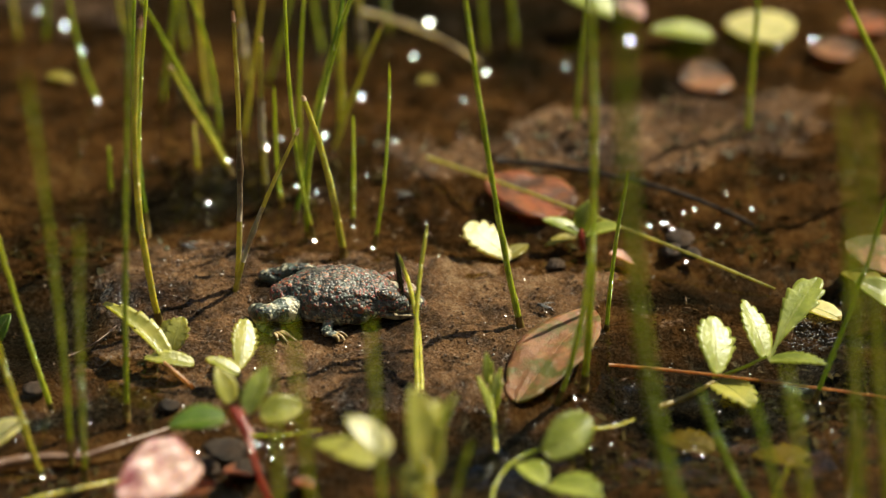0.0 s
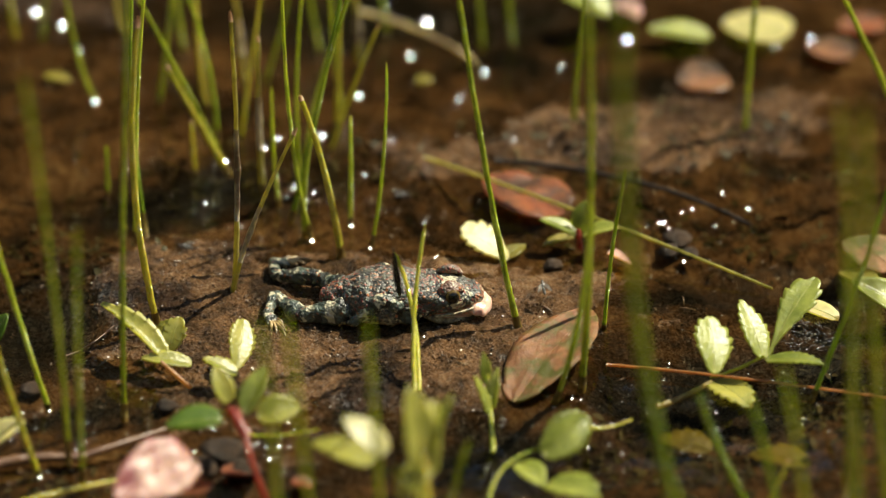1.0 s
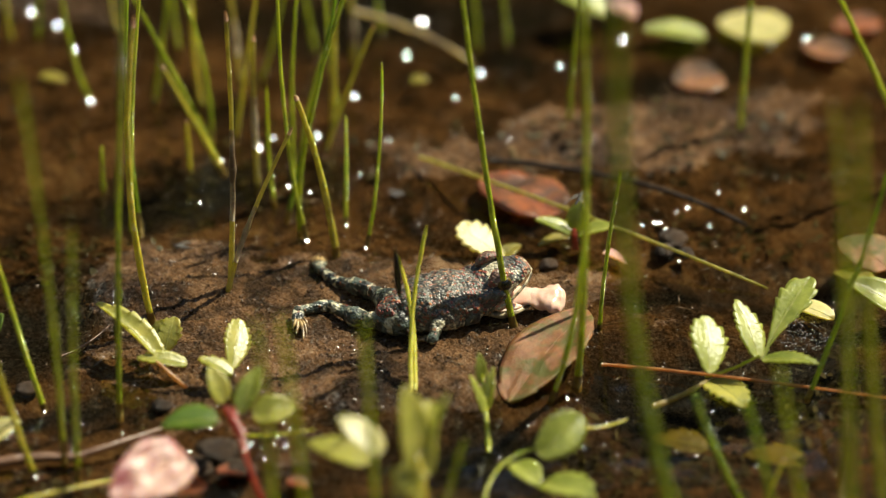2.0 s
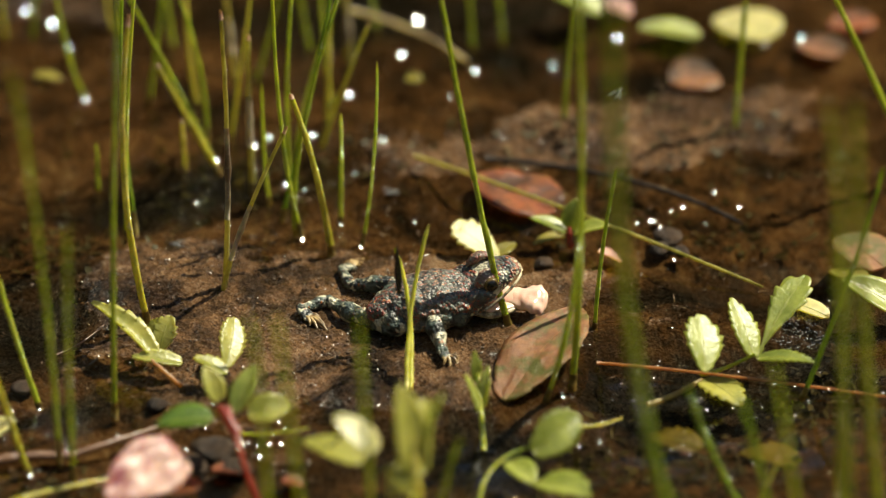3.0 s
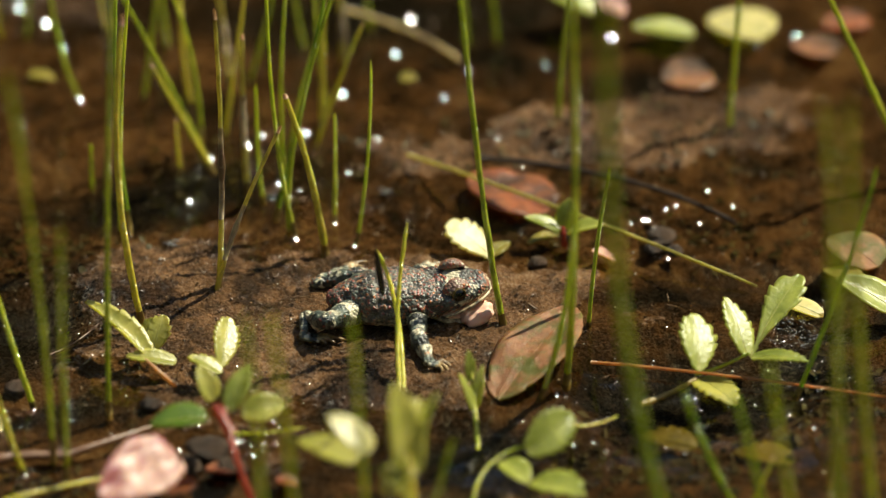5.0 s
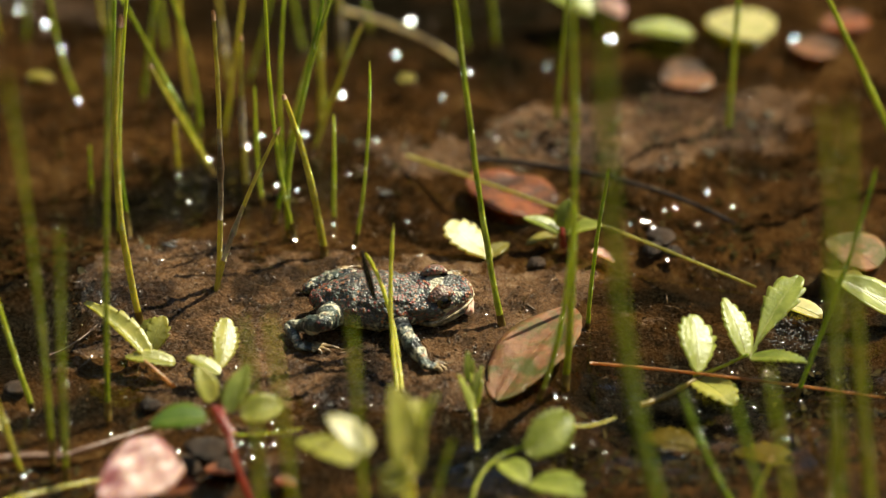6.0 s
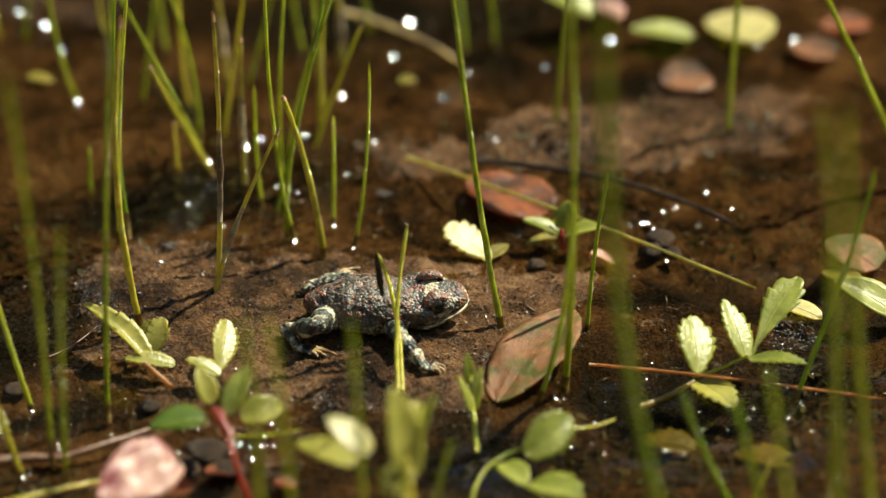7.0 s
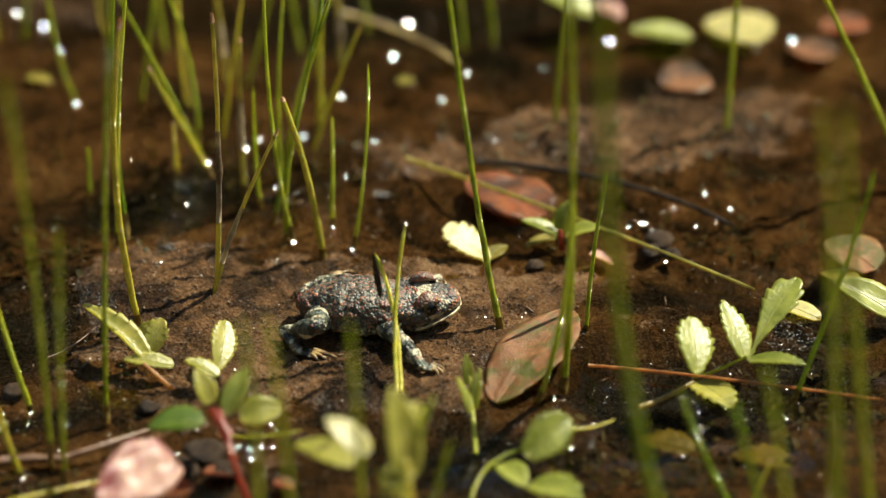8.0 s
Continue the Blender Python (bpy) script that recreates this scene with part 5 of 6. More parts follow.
def foot(name, palm, width, toes, seed):
    """A palm with spread toes, each of its own, tapering to a rounded tip."""
    ob = thing(name, loft(name, [(-0.7, 0.9, 0.8, 0), (0, 1.7, 1.3, 0), (palm * 0.6, width * 0.85, 1.1, -0.1), (palm, width, 0.9, -0.2), (palm + 0.5, 1.2, 0.5, -0.2)], LIMB_SKIN, 24, 22, 0.3, seed=seed, warts=26, tones=LIMB_WARTS, paint_at=limb_bands(seed, palm * 2), sizes=(0.12, 0.24)), toad)
    for spread_deg, reach in toes:
        a = radians(spread_deg)
        d = Vector((math.cos(a), math.sin(a), 0))
        side = Vector((-d.y, d.x, 0))
        start = Vector((palm * 0.8, math.sin(a) * width * 0.5, -0.15))
        pts = [(start + d * reach * s + side * 0.25 * math.sin(s * 3) + Vector((0, 0, 0.35 * math.sin(s * math.pi) - 0.35 * s))) * MM for s in (0, 0.15, 0.3, 0.45, 0.6, 0.75, 0.9, 1)]
        v, f = tube(pts, [r * MM for r in (0.44, 0.34, 0.38, 0.30, 0.34, 0.26, 0.28, 0.14)], 8)
        thing("toe", mesh_of("toe", v, f, TOE_SKIN), ob)
    return ob


HIND_TOES = [(-22, 2.2), (-10, 3.6), (2, 5.2), (11, 3.6), (24, 2.0)]
FORE_TOES = [(-36, 1.4), (-12, 2.0), (13, 2.1), (38, 1.4)]
LEG, ARM = (7.6, 8.6, 5.8), (5.8, 6.8)
near_leg = (limb("thigh", LEG[0], 2.5, 2.25, 1.4, 1), limb("shank", LEG[1], 1.4, 1.6, 1.0, 2), limb("tarsus", LEG[2], 1.0, 0.98, 0.8, 3), foot("hind_foot", 2.6, 2.6, HIND_TOES, 4))
far_leg = (limb("thigh", LEG[0], 2.5, 2.25, 1.4, 5), limb("shank", LEG[1], 1.4, 1.6, 1.0, 6), limb("tarsus", LEG[2], 1.0, 0.98, 0.8, 7), foot("hind_foot", 2.6, 2.6, HIND_TOES, 8))
near_arm = (limb("upper_arm", ARM[0], 2.0, 1.7, 1.3, 9), limb("forearm", ARM[1], 1.3, 1.5, 1.0, 10), foot("fore_foot", 1.8, 2.3, FORE_TOES, 11))
far_arm = (limb("upper_arm", ARM[0], 2.0, 1.7, 1.3, 12), limb("forearm", ARM[1], 1.3, 1.5, 1.0, 13), foot("fore_foot", 1.8, 2.3, FORE_TOES, 14))
tongue_tip = thing("tongue_tip", loft("tongue_tip", [(-6.8, 3.4, 1.2, 0.1), (-5.4, 4.0, 1.6, 0), (-3.6, 4.9, 2.4, -0.1), (-1.8, 5.6, 3.2, -0.2), (-0.6, 4.7, 2.8, -0.2), (0, 2.2, 1.5, -0.2)], TONGUE_MAT, 30, 28, 0.6), head, "wet pink rounded tip of the tongue")
tongue_front = thing("tongue_front", loft("tongue_front", [(-7.4, 2.8, 0.8, 0), (-7, 4.4, 1.3, 0), (-4.5, 4.2, 1.4, 0.1), (-2, 3.4, 1.4, 0), (-1, 2.2, 1.0, 0)], TONGUE_MAT, 20, 18, 0.25), head, "wet pink stretched tongue")
tongue_root = thing("tongue_root", loft("tongue_root", [(-6.4, 3.0, 0.8, 0), (-6, 5.2, 1.4, 0), (-4, 5.0, 1.5, 0), (-1, 3.8, 1.3, 0), (0, 2.2, 0.9, 0)], TONGUE_MAT, 20, 18, 0.25), head, "broad wet pink root of the tongue")


# ---- the fly that the toad strikes at ----
def glassy_wing():
    m, n, l, p = material("clear_wing")
    p.inputs["Base Color"].default_value = (0.16, 0.16, 0.15, 1)
    p.inputs["Roughness"].default_value = 0.15
    p.inputs["Alpha"].default_value = 0.25
    a = noise_node(n, l, 900, 3)
    bump_node(n, l, [(a.outputs["Fac"], 1.0)], 0.5, 0.0002, p.inputs["Normal"])
    return m


WING = glassy_wing()
CHITIN = plant_material("dark_chitin", (0.02, 0.018, 0.015), (0.06, 0.05, 0.045), 0.3, 0, 900)


def insect(label):
    ob = tagged(new("fly"), label, "fly", "small flies")
    thing("body", loft("body", [(-2.4, 0.3, 0.3, 0), (-1.8, 0.8, 0.7, 0), (-0.5, 1.0, 0.9, 0.1), (0.2, 0.8, 0.8, 0.1), (0.8, 1.2, 1.1, 0.2), (1.5, 1.0, 1.0, 0.2), (1.9, 0.8, 0.9, 0.1), (2.5, 0.8, 0.8, 0), (2.8, 0.3, 0.3, 0)], CHITIN, 26, 14, 0.1), ob)
    for side in (-1, 1):
        w = thing("wing", leaf_mesh("wing", 3.6, 1.3, WING, 0, 0.55, 0.02, 0.03, 0.6, 0.03), ob, "clear wing")
        w.matrix_basis = pose(1.0 * MM, side * 0.4 * MM, 0.6 * MM, 0, -8, 180 - side * 28)
        for x, turn in ((0.4, 130), (0.9, 90), (1.4, 50)):
            a = radians(turn * side)
            d = Vector((math.cos(a), math.sin(a), 0))
            v, f = tube([(Vector((x, side * 0.3, -0.1)) + d * s + Vector((0, 0, zz))) * MM for s, zz in ((0, 0), (0.7, 0.35), (1.5, -0.6), (1.9, -0.7))], [r * MM for r in (0.09, 0.08, 0.06, 0.05)], 6)
            thing("leg", mesh_of("leg", v, f, CHITIN), ob)
    return ob


fly = insect("tiny dark fly with clear wings over the mud")
fly.scale = (0.6, 0.6, 0.6)


midge = copy_thing(fly, pose(-44.9 * MM, -0.4 * MM, 0.7 * MM, 0, 0, 160))
tagged(midge, "tiny drowned midge with clear wings on the water")
midge = copy_thing(fly, pose(-7.0 * MM, 18.3 * MM, 0.7 * MM, 0, 10, 40))
tagged(midge, "tiny drowned midge with clear wings on the water")
blade = leaf((-3.2, 9.4, 16.5), (-4.4, 9.2, 26.4), 1.2, TWIG_DARK, 80, pair_b_rush, "dead_blade", "black withered blade", cup=0.1, droop=0.02)


# ---- what moves ----
# Where the toad's joints go, in seconds and millimetres.
PELVIS = (
    (0, -25.9, -24.6, 5), (0.3, -24.7, -24.6, 5), (0.5, -23.3, -24.9, 5), (0.8, -19.9, -24.9, 5), (1, -16.8, -25.3, 5), (1.2, -13, -26.1, 5),
    (1.5, -8.4, -28.4, 5), (1.7, -6.3, -29.5, 5), (2.8, -6.3, -30.8, 5), (3.2, -8.3, -30, 5), (3.5, -9.1, -29.2, 5), (3.8, -9.9, -28.1, 5),
    (4.5, -11.5, -26.9, 5), (5.8, -15.2, -26.6, 5), (6.2, -16, -27, 5), (7, -16.6, -27.6, 5), (8, -17.7, -27.5, 5),
)
NECK = (
    (0, -12.2, -25.3, 5.2), (0.3, -11, -25.3, 5.2), (0.5, -9.4, -25.3, 5.2), (0.8, -6, -25.3, 5.2), (1, -2.9, -25.1, 5.3), (1.2, 0.7, -24.9, 5.4),
    (1.5, 5.1, -24.8, 5.6), (1.7, 7.3, -25.2, 5.8), (2.8, 6.4, -26.4, 5.8), (3.2, 5, -26.2, 5.8), (3.5, 4.3, -26.4, 5.8), (3.8, 3.8, -26.4, 5.8),
    (4.5, 2.1, -26.1, 5.6), (5.8, -1.7, -27.9, 5.4), (6.2, -2.4, -28.3, 5.4), (7, -3.3, -28.6, 5.2), (8, -4.3, -28.8, 5.2),
)
SNOUT = (
    (0, -3.2, -20.7, 1.6), (0.3, -1.5, -21.4, 1.9), (0.5, 0.7, -25.8, 4.3), (0.8, 4.9, -25.5, 4.9), (1, 8.3, -24.7, 6.2), (1.2, 11.2, -23.4, 8.2),
    (1.5, 14.9, -22.3, 10.2), (1.7, 16.5, -22.2, 11.2), (2.8, 15.1, -24.4, 11.4), (3.2, 13.7, -24.8, 11.2), (3.5, 13.2, -24.7, 11.1), (3.8, 12.9, -25.4, 10.5),
    (4.5, 12, -25.5, 9), (5.8, 8.9, -26.3, 8.2), (6.2, 8.3, -26.8, 8), (7, 7.5, -27.3, 7.5), (8, 6.8, -27.6, 7.4),
)
TONGUE = (
    (1, 8.7, -26.3, 4), (1.1, 14.3, -27.3, 4), (1.2, 22.7, -27.5, 4), (1.3, 22.8, -26, 4), (1.5, 22.4, -24.4, 4), (1.7, 22.6, -24.5, 4),
    (2.8, 21.3, -26.1, 4), (3.2, 18.7, -26.4, 4.5), (3.5, 17.3, -25.5, 4.5), (3.8, 14.4, -28.7, 3.5), (4.5, 11.1, -31.7, 3), (5.8, 9, -26.5, 3.2),
    (6.2, 8.2, -24.5, 3.6),
)
NEAR_KNEE = (
    (0, -26.8, -35.2, 7.5), (0.3, -27.1, -34.5, 6), (0.5, -27.5, -32.7, 3.2), (0.8, -24.5, -31.4, 2.8), (1, -23.4, -31.6, 2.8), (1.2, -19.8, -32.2, 2.8),
    (1.5, -16, -33.5, 2.8), (1.7, -13.9, -34, 2.8), (2.8, -11.9, -33.5, 3.4), (3.2, -10.4, -37.1, 6), (3.5, -10.7, -38.9, 7), (3.8, -10.5, -39.6, 7.4),
    (4.5, -11.8, -40.6, 8), (5.8, -14.9, -40.6, 8.4), (6.2, -15.5, -40.2, 8.4), (7, -15.7, -40.2, 8.4), (8, -16, -40.1, 8.4),
)
NEAR_ANKLE = (
    (0, -32.8, -25.2, 2.4), (0.3, -32.5, -24.6, 2.4), (0.5, -31.9, -23.2, 2.4), (0.8, -30.6, -21.6, 2.6), (1, -28.8, -20.8, 2.6), (1.2, -27.4, -21.4, 2.6),
    (1.5, -23.7, -23.4, 2.6), (1.7, -22.3, -23.4, 2.6), (2.8, -19.1, -21.9, 2.6), (3.2, -18.1, -24, 2.6), (3.5, -17.7, -24.9, 2.6), (3.8, -18.2, -26.1, 2.6),
    (4.5, -19.4, -27.3, 2.6), (5.8, -22.6, -30.8, 2.6), (6.2, -23.6, -32.2, 2.6), (7, -23.9, -32, 2.6), (8, -23.9, -32.6, 2.6),
)
NEAR_TARSUS = (
    (0, -31, -32.4, 1.9), (0.3, -30.8, -32.4, 1.9), (0.5, -30.7, -32, 1.9), (0.8, -30.3, -32.4, 1.9), (1, -30.9, -30.5, 1.9), (1.2, -30.1, -30.5, 1.9),
    (1.5, -28.5, -29.5, 1.9), (1.7, -27.2, -28.6, 1.9), (2.8, -23.6, -25.2, 1.9), (3.2, -20.7, -27.8, 1.9), (3.5, -20, -29, 1.9), (3.8, -19.9, -30.7, 1.9),
    (4.5, -20.4, -32.8, 1.9), (5.8, -21.8, -34.8, 1.9), (6.2, -22.3, -35.6, 1.9), (7, -22.4, -35.6, 1.9), (8, -22.6, -35.5, 1.9),
)
NEAR_TOE = (
    (0, -23.3, -35.6, 1.3), (0.3, -23.7, -35.6, 1.3), (0.5, -24.4, -35.8, 1.3), (0.8, -24.1, -36.3, 1.3), (1, -25.1, -36.9, 1.3), (1.2, -25, -37.1, 1.3),
    (1.5, -24.3, -37.3, 1.3), (1.7, -23.7, -37.5, 1.3), (2.8, -18.9, -36, 1.3), (3.2, -11.6, -35.1, 1.3), (3.5, -10.7, -34.7, 1.3), (3.8, -10.4, -34.7, 1.3),
    (4.5, -11.1, -34.9, 1.3), (5.8, -12.2, -37.6, 1.3), (6.2, -13.9, -38.2, 1.3), (7, -12.4, -40.5, 1.3), (8, -12.8, -40.9, 1.3),
)
FAR_KNEE = (
    (0, -23.4, -9.6, 3.6), (0.3, -23.3, -9.8, 3.6), (0.5, -23, -10.4, 3.6), (0.8, -21.6, -11.6, 3.6), (1, -20.6, -11.6, 3.6), (1.2, -19.4, -13.4, 3.6),
    (1.5, -14.7, -15.5, 3.6), (1.7, -11.8, -16.2, 3.6), (2.8, -8.1, -14.8, 3.6), (3.2, -9, -15, 3.6), (3.5, -9.9, -15.2, 3.6), (3.8, -10.3, -14.4, 3.6),
    (4.5, -11.3, -13.8, 3.6), (5.8, -13.4, -12.5, 3.6), (6.2, -13.8, -12.5, 3.6), (7, -13.6, -12.5, 3.6), (8, -14.1, -13, 3.6),
)
FAR_ANKLE = (
    (0, -31.6, -13.3, 2.4), (0.3, -31.7, -13.9, 2.4), (0.5, -31.7, -14.4, 2.4), (0.8, -30.5, -13.3, 2.4), (1, -28.9, -13.3, 2.4), (1.2, -26.7, -13.8, 2.4),
    (1.5, -22.8, -13.6, 2.4), (1.7, -20.5, -14.1, 2.4), (2.8, -13.9, -17.7, 2.4), (3.2, -14.7, -16.9, 2.4), (3.5, -15.8, -17.2, 2.4), (3.8, -16.5, -16.7, 2.4),
    (4.5, -18.1, -16.6, 2.4), (5.8, -20.2, -18.2, 2.4), (6.2, -20.4, -18.5, 2.4), (7, -20.6, -18.3, 2.4), (8, -21.1, -19.4, 2.4),
)
FAR_TARSUS = (
    (0, -30.3, -13.8, 1.9), (0.3, -30.2, -14, 1.9), (0.5, -30.1, -14.4, 1.9), (0.8, -30, -9.8, 1.9), (1, -29.3, -9, 1.9), (1.2, -29.4, -9, 1.9),
    (1.5, -26.6, -7.8, 1.9), (1.7, -24.9, -7.7, 1.9), (2.8, -16.2, -9.9, 1.9), (3.2, -15.9, -10.5, 1.9), (3.5, -16.7, -11, 1.9), (3.8, -17.1, -11.9, 1.9),
    (4.5, -16.7, -13.4, 1.9), (5.8, -17.7, -15.4, 1.9), (6.2, -17.8, -15.3, 1.9), (7, -17.7, -15.3, 1.9), (8, -18.5, -16.2, 1.9),
)
FAR_TOE = (
    (0, -24.2, -12.4, 1.3), (0.3, -24.1, -12.4, 1.3), (0.5, -24, -12.4, 1.3), (0.8, -24.9, -7.2, 1.3), (1, -25, -6.8, 1.3), (1.2, -25.5, -5.6, 1.3),
    (1.5, -24.7, -3.8, 1.3), (1.7, -23.6, -2.3, 1.3), (2.8, -11.2, -4.9, 1.3), (3.2, -10.6, -4.7, 1.3), (3.5, -11.4, -5.5, 1.3), (3.8, -11.8, -6.1, 1.3),
    (4.5, -11.3, -7.9, 1.3), (5.8, -11, -10.1, 1.3), (6.2, -10.9, -9.9, 1.3), (7, -10.9, -10, 1.3), (8, -11.7, -10.4, 1.3),
)
NEAR_ELBOW = (
    (0, -18.5, -27.9, 4.6), (0.3, -17.9, -27.9, 4.6), (0.5, -17.2, -27.9, 4.6), (0.8, -13.7, -29.6, 4.8), (1, -8.7, -30.2, 4.8), (1.2, -3.5, -30.8, 4.8),
    (1.5, 0.6, -31.6, 4.8), (1.7, 2.5, -32, 4.8), (2.8, 2.3, -34.5, 4.2), (3.2, 1.3, -35, 4.2), (3.5, 0.8, -35, 4.2), (3.8, 0.4, -35, 4.2),
    (4.5, -0.6, -36, 4), (5.8, -2.6, -37.8, 3.8), (6.2, -2.7, -38.2, 3.8), (7, -3.1, -38.5, 3.6), (8, -3.5, -38.2, 3.6),
)
NEAR_WRIST = (
    (0, -20.1, -32.6, 2), (0.3, -20.3, -32.2, 2), (0.5, -20.4, -31.6, 2.2), (0.8, -17.6, -31.6, 3), (1, -15, -31.1, 3.4), (1.2, -9.4, -31.5, 3.4),
    (1.5, -5.6, -33.9, 2.8), (1.7, -2.5, -35, 2.6), (2.8, 2.3, -39.4, 1.8), (3.2, 1.8, -39.8, 1.8), (3.5, 1.8, -40.3, 1.8), (3.8, 1.9, -41.1, 1.8),
    (4.5, 1.1, -42.6, 1.8), (5.8, 0.5, -43.4, 1.8), (6.2, 0.5, -43.6, 1.8), (7, 0.2, -43.6, 1.8), (8, 0.2, -43.5, 1.8),
)
NEAR_TIP = (
    (0, -17.6, -33.3, 1.3), (0.3, -17.7, -33.3, 1.3), (0.5, -17.8, -33.3, 1.3), (0.8, -18.6, -29.9, 1.3), (1, -16.6, -28.5, 1.3), (1.2, -12.5, -29.3, 1.3),
    (1.5, -9.3, -34.4, 1.3), (1.7, -4.5, -34.1, 1.3), (2.8, 4, -42.9, 1.3), (3.2, 4.3, -43.3, 1.3), (3.5, 4.5, -43.6, 1.3), (3.8, 4.6, -44, 1.3),
    (4.5, 5, -44.2, 1.3), (5.8, 4.8, -43.7, 1.3), (6.2, 4.8, -43.7, 1.3), (7, 4.7, -43.5, 1.3), (8, 4.8, -43.3, 1.3),
)
ROLL = ((0, -6), (0.8, 0), (1.5, 4), (4.5, 6), (5.8, 12), (8, 10))
JAW_OPEN = ((0, 1), (0.85, 1), (1.0, 18), (1.2, 34), (1.7, 40), (3.2, 40), (3.8, 36), (4.5, 36), (5.8, 16), (6.2, 8), (6.5, 2), (8, 1))
BEATS = [k / 10 for k in range(81)]


def glide(rows, t):
    """The value at t of rows of (seconds, values...), smooth and without overshoot."""
    rows = list(rows)
    if t <= rows[0][0]:
        return Vector(rows[0][1:]) if len(rows[0]) > 2 else rows[0][1]
    if t >= rows[-1][0]:
        return Vector(rows[-1][1:]) if len(rows[0]) > 2 else rows[-1][1]
    i = max(k for k, r in enumerate(rows) if r[0] <= t)
    out = []
    for c in range(1, len(rows[0])):
        def slope(k):
            if k == 0 or k == len(rows) - 1:
                return 0.0
            a = (rows[k][c] - rows[k - 1][c]) / (rows[k][0] - rows[k - 1][0])
            b = (rows[k + 1][c] - rows[k][c]) / (rows[k + 1][0] - rows[k][0])
            return 0.0 if a * b <= 0 else 2 * a * b / (a + b)
        h = rows[i + 1][0] - rows[i][0]
        s = (t - rows[i][0]) / h
        p, q = rows[i][c], rows[i + 1][c]
        out.append(p * (1 + 2 * s) * (1 - s) ** 2 + q * s * s * (3 - 2 * s) + h * (slope(i) * s * (1 - s) ** 2 - slope(i + 1) * s * s * (1 - s)))
    return Vector(out) if len(out) > 1 else out[0]


def aimed(a, d, roll=0.0):
    """A pose at a (millimetres) whose x runs along d, upright but for the roll."""
    x = Vector(d).normalized()
    y = Vector((0, 0, 1)).cross(x).normalized()
    m = Matrix((x, y, x.cross(y))).transposed().to_4x4()
    return Matrix.Translation(Vector(a) * MM) @ m @ pose(0, 0, 0, roll, 0, 0)


def bend_at(a, c, l1, l2, hint):
    """Where the joint between two bones from a to c lies, nearest to the hint; and c, drawn in where it is out of reach."""
    d = c - a
    far = min(max(d.length, abs(l1 - l2) * 1.1 + 0.3), (l1 + l2) * 0.985)
    d.normalize()
    c = a + d * far
    along = (l1 * l1 - l2 * l2 + far * far) / (2 * far)
    up = math.sqrt(max(l1 * l1 - along * along, 0))
    side = hint - a
    side = side - d * side.dot(d)
    if side.length < 1e-4:
        side = Vector((0, 0, 1))
    return a + d * along + side.normalized() * up, c


def on_mud(p, over):
    """p, lifted where it would lie less than so many millimetres over the mud."""
    return Vector((p.x, p.y, max(p.z, float(ground_height(p.x, p.y)) + over)))


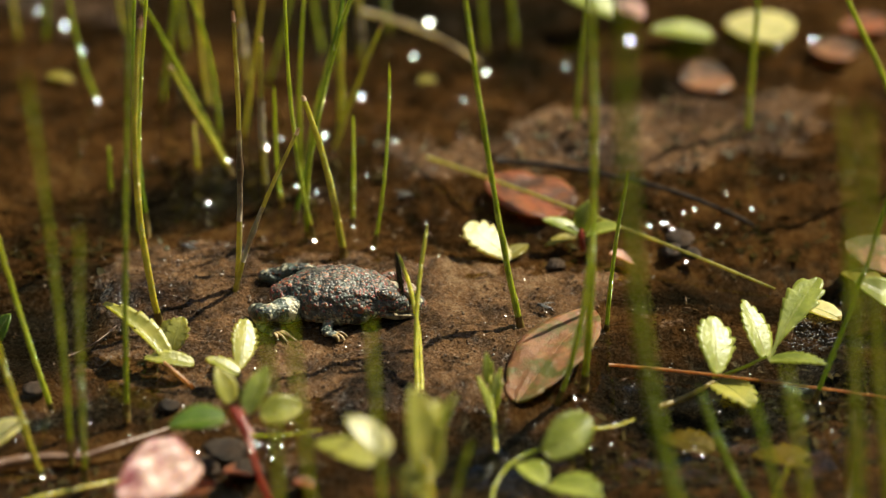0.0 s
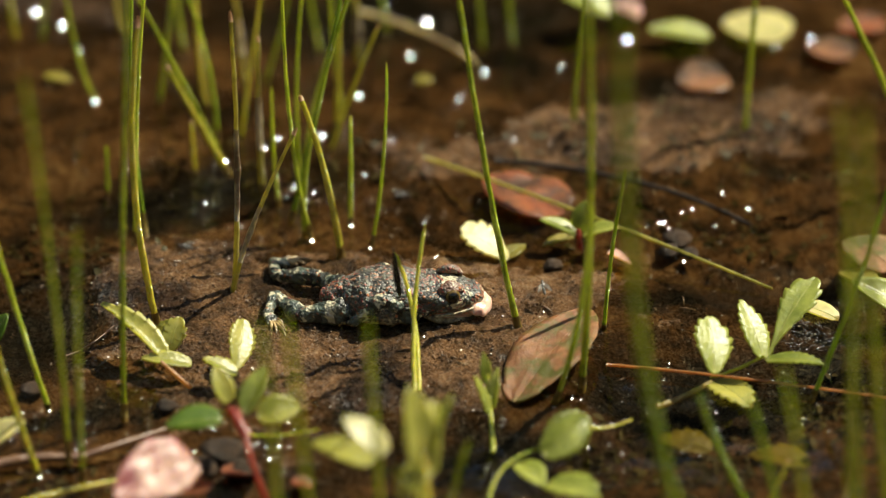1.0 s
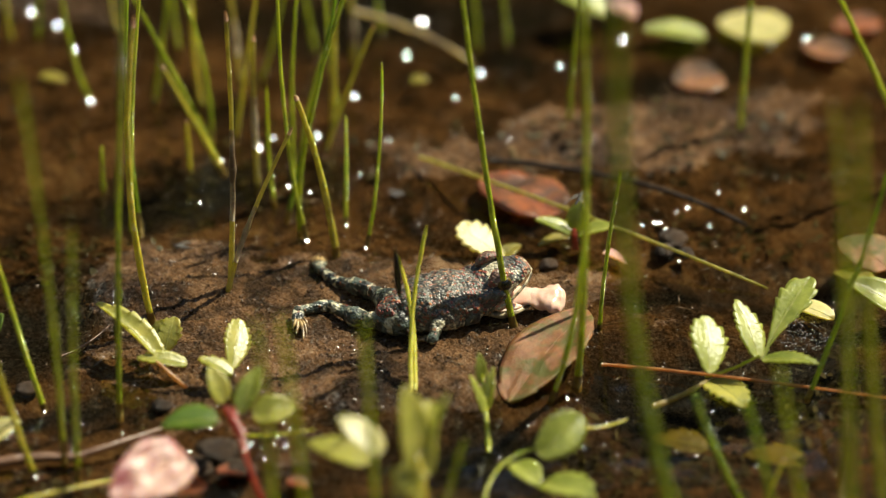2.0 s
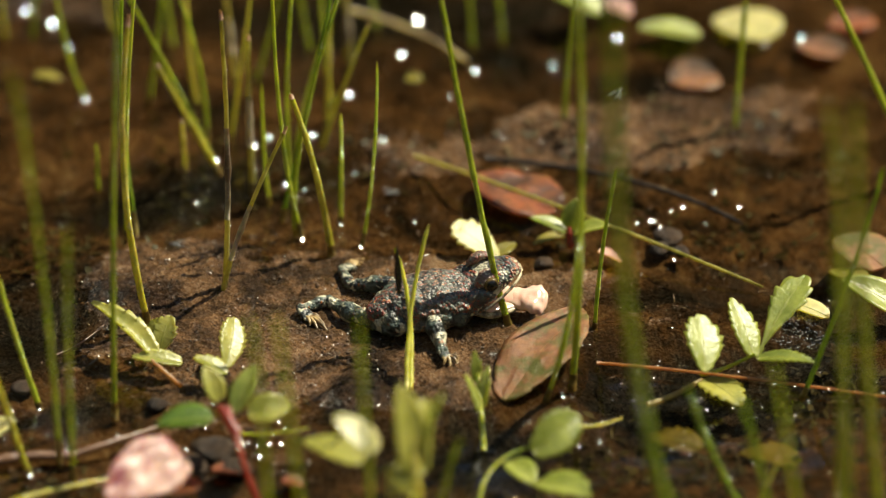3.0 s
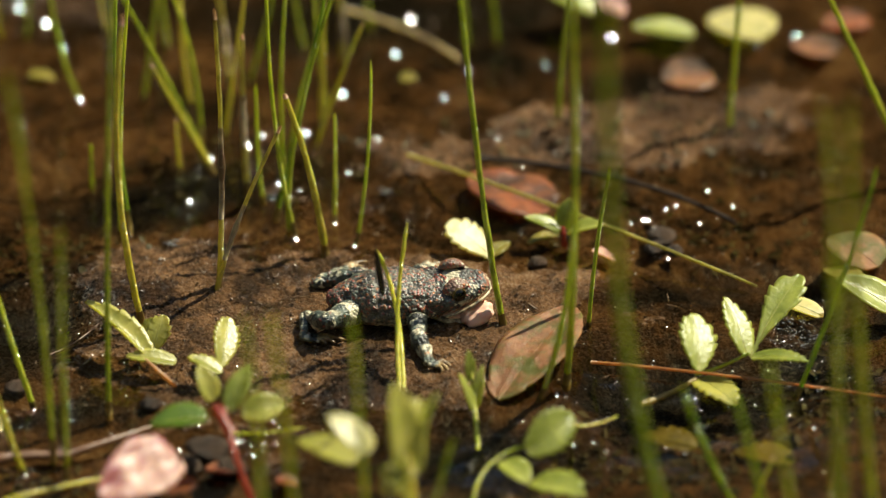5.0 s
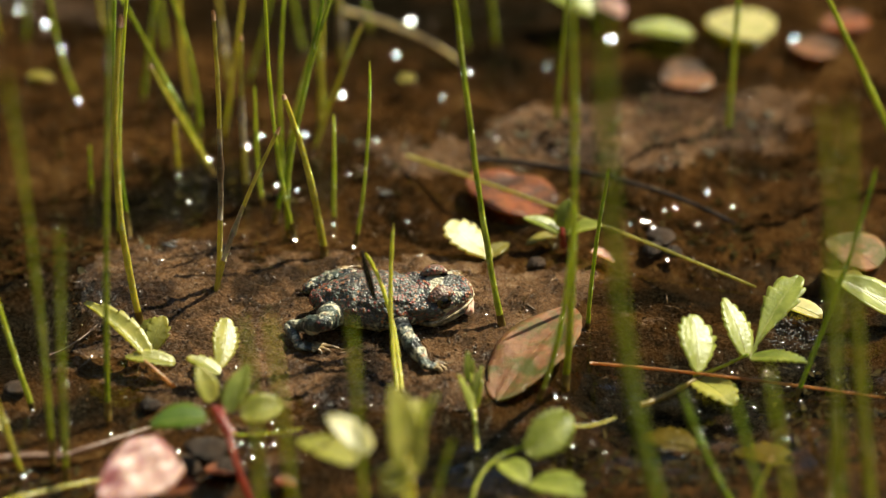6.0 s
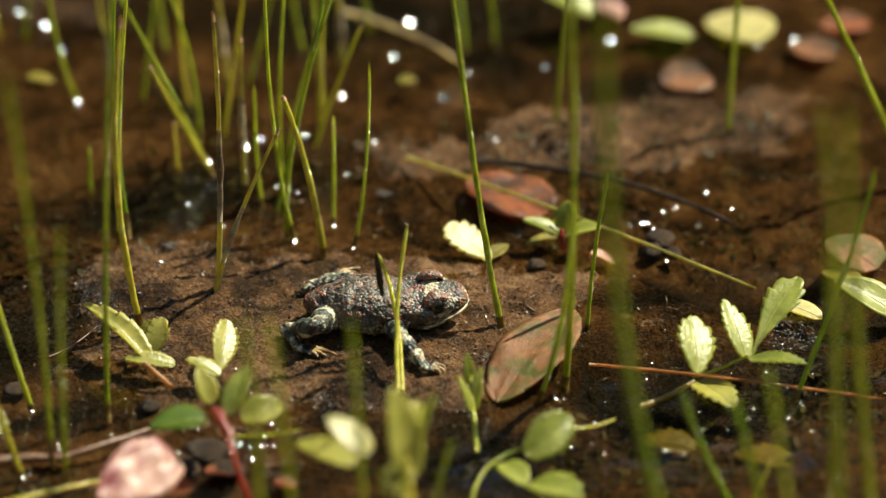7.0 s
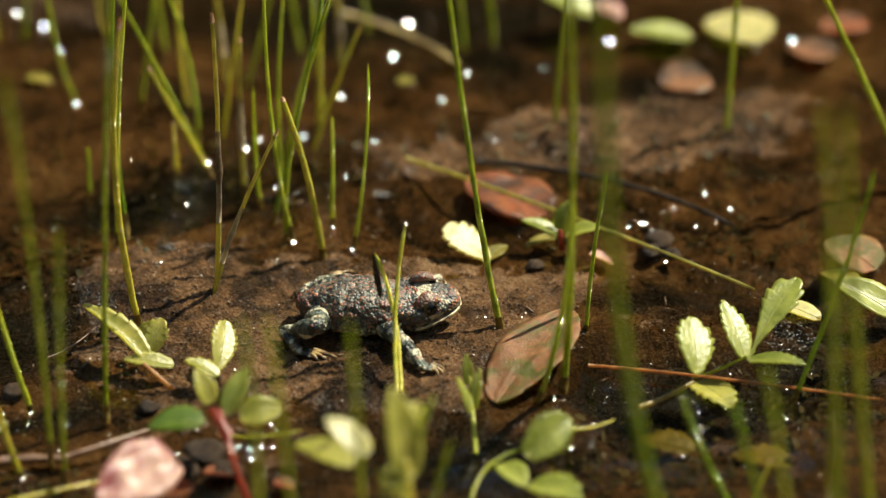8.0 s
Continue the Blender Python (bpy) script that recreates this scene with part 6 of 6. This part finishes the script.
def toad_poses():
    """All joints of the toad at every tenth of a second, as rows for each part."""
    rows = collections.defaultdict(list)
    for t in BEATS:
        pelvis, neck, snout = glide(PELVIS, t), glide(NECK, t), glide(SNOUT, t)
        body = aimed(pelvis, neck - pelvis)
        back = body.inverted()
        rows[toad].append((t, body))

        def place(ob, m):
            rows[ob].append((t, back @ m))
        neck = (body @ Vector((13.6 * MM, 0, 0.2 * MM))) / MM
        skull = aimed(neck, snout - neck, glide(ROLL, t))
        place(head, skull)
        for side, (thigh, shank, tarsus, paw), (knee_way, ankle_way, heel_way, toe_way) in ((-1, near_leg, NEAR_LEG_WAYS), (1, far_leg, FAR_LEG_WAYS)):
            hip = (body @ (Vector((0.3, side * 3.0, -1.0)) * MM)) / MM
            knee, ankle = bend_at(hip, glide(ankle_way, t), LEG[0], LEG[1], glide(knee_way, t))
            heel = ankle + (glide(heel_way, t) - ankle).normalized() * LEG[2]
            heel = on_mud(heel, 1.0)
            toe = on_mud(glide(toe_way, t), 0.9)
            place(thigh, aimed(hip, knee - hip))
            place(shank, aimed(knee, ankle - knee))
            place(tarsus, aimed(ankle, heel - ankle))
            place(paw, aimed(heel, toe - heel))
        shoulder = (body @ (Vector((11.6, -4.4, -1.4)) * MM)) / MM
        elbow, wrist = bend_at(shoulder, on_mud(glide(NEAR_WRIST, t), 1.0), *ARM, glide(NEAR_ELBOW, t))
        place(near_arm[0], aimed(shoulder, elbow - shoulder))
        place(near_arm[1], aimed(elbow, wrist - elbow))
        place(near_arm[2], aimed(wrist, on_mud(glide(NEAR_TIP, t), 0.8) - wrist))
        # the far arm goes as the near one does, across the body's middle
        mirror = body @ Matrix.Diagonal((1, -1, 1, 1)) @ back
        shoulder = (body @ (Vector((11.6, 4.4, -1.4)) * MM)) / MM
        reach = (mirror @ (wrist * MM)) / MM
        reach = on_mud(reach, 1.0)
        hint = (mirror @ (elbow * MM)) / MM
        elbow, wrist = bend_at(shoulder, reach, *ARM, hint)
        place(far_arm[0], aimed(shoulder, elbow - shoulder))
        place(far_arm[1], aimed(elbow, wrist - elbow))
        place(far_arm[2], aimed(wrist, neck + Vector((6, 7, 0)) - wrist) if wrist.z > 2.4 else aimed(wrist, Vector((1, 0.3, -0.05))))
        # tongue and jaw, in the head's own space
        gape = pose(0, 0, -1.5 * MM, 0, glide(JAW_OPEN, t), 0)
        rows[jaw].append((t, gape))
        rows[lining].append((t, gape))
        mouth = gape @ Vector((6.0 * MM, 0, 0.9 * MM)) / MM
        if TONGUE[0][0] <= t <= TONGUE[-1][0]:
            tip = skull.inverted() @ (glide(TONGUE, t) * MM) / MM
        else:
            tip = mouth + Vector((1.2, 0, 0))
        d = tip - mouth
        out = d.length
        if out < 2.6:
            d = Vector((1, 0, 0)) @ gape.to_3x3().transposed() if out < 0.1 else d
        d.normalize()
        if out < 4:
            tip = mouth + d * min(out, 2.0)
        rows[tongue_tip].append((t, aimed(tip, d)))
        rows[tongue_front].append((t, aimed(tip - d * min(3.2, out), d)))
        rows[tongue_root].append((t, aimed(mouth + d * min(max(out - 8, 0), 6), d)))
    return rows


def sway(ob, rows):
    """Tips a stem sideways about its foot: seconds and degrees."""
    foot_at = ob.location.copy()
    walk(ob, [(t, Matrix.Translation(foot_at) @ pose(0, 0, 0, 0, deg, 0)) for t, deg in rows])


NEAR_LEG_WAYS = (NEAR_KNEE, NEAR_ANKLE, NEAR_TARSUS, NEAR_TOE)
FAR_LEG_WAYS = (FAR_KNEE, FAR_ANKLE, FAR_TARSUS, FAR_TOE)


def motions():
    for ob, path in toad_poses().items():
        walk(ob, path)
    sway(center_rush, [(0, -1.0), (0.5, -1.0), (1.0, -1.5), (1.5, -0.25), (2.8, -1.25), (3.2, -5.0), (3.5, -6.5), (3.8, -5.0), (4.5, 1.25), (5.8, 0.5), (7, 0.25), (8, -0.25)])
    for rush_ob in (pair_a_rush, pair_b_rush):
        sway(rush_ob, [(0, 0), (0.5, -0.3), (1, 0.1), (1.5, 0.9), (3, 5.0), (3.5, 2.9), (4, 2.0), (4.5, 1.2), (6, -5.6), (6.5, -6.6), (7, -0.2), (7.5, 0.1), (8, -0.7)])
    walk(fly, [(t, pose(x * MM, y * MM, z * MM, 0, tilt, turn)) for t, x, y, z, tilt, turn in [
        (0, 17.79, -24.21, 2.40, 0, 150),
        (0.5, 17.70, -23.82, 2.40, 0, 150),
        (0.9, 17.54, -22.07, 2.40, 0, 130),
        (1, 17.96, -22.21, 4.99, -25, 100),
        (1.1, 17.92, -22.01, 6.92, -25, 100),
        (1.2, 17.38, -21.81, 9.98, -25, 100),
        (1.3, 19.71, -21.61, 11.00, -25, 100),
        (1.4, 19.07, -21.41, 13.26, -25, 100),
        (1.6, 21.38, -21.01, 15.16, -25, 60),
        (2.2, 25.42, -19.81, 26.04, -25, 60),
        (2.8, 29.34, -18.61, 36.84, -25, 60),
        (3.2, 34.58, -17.81, 44.82, -25, 60),
        (3.5, 36.32, -17.21, 50.25, -25, 60),
        (3.6, 37.13, -17.01, 52.11, -25, 60),
        (4, 40.24, -16.21, 64.52, -25, 60),
        (8, 59.29, -8.21, 208.48, -25, 60),
    ]])


motions()
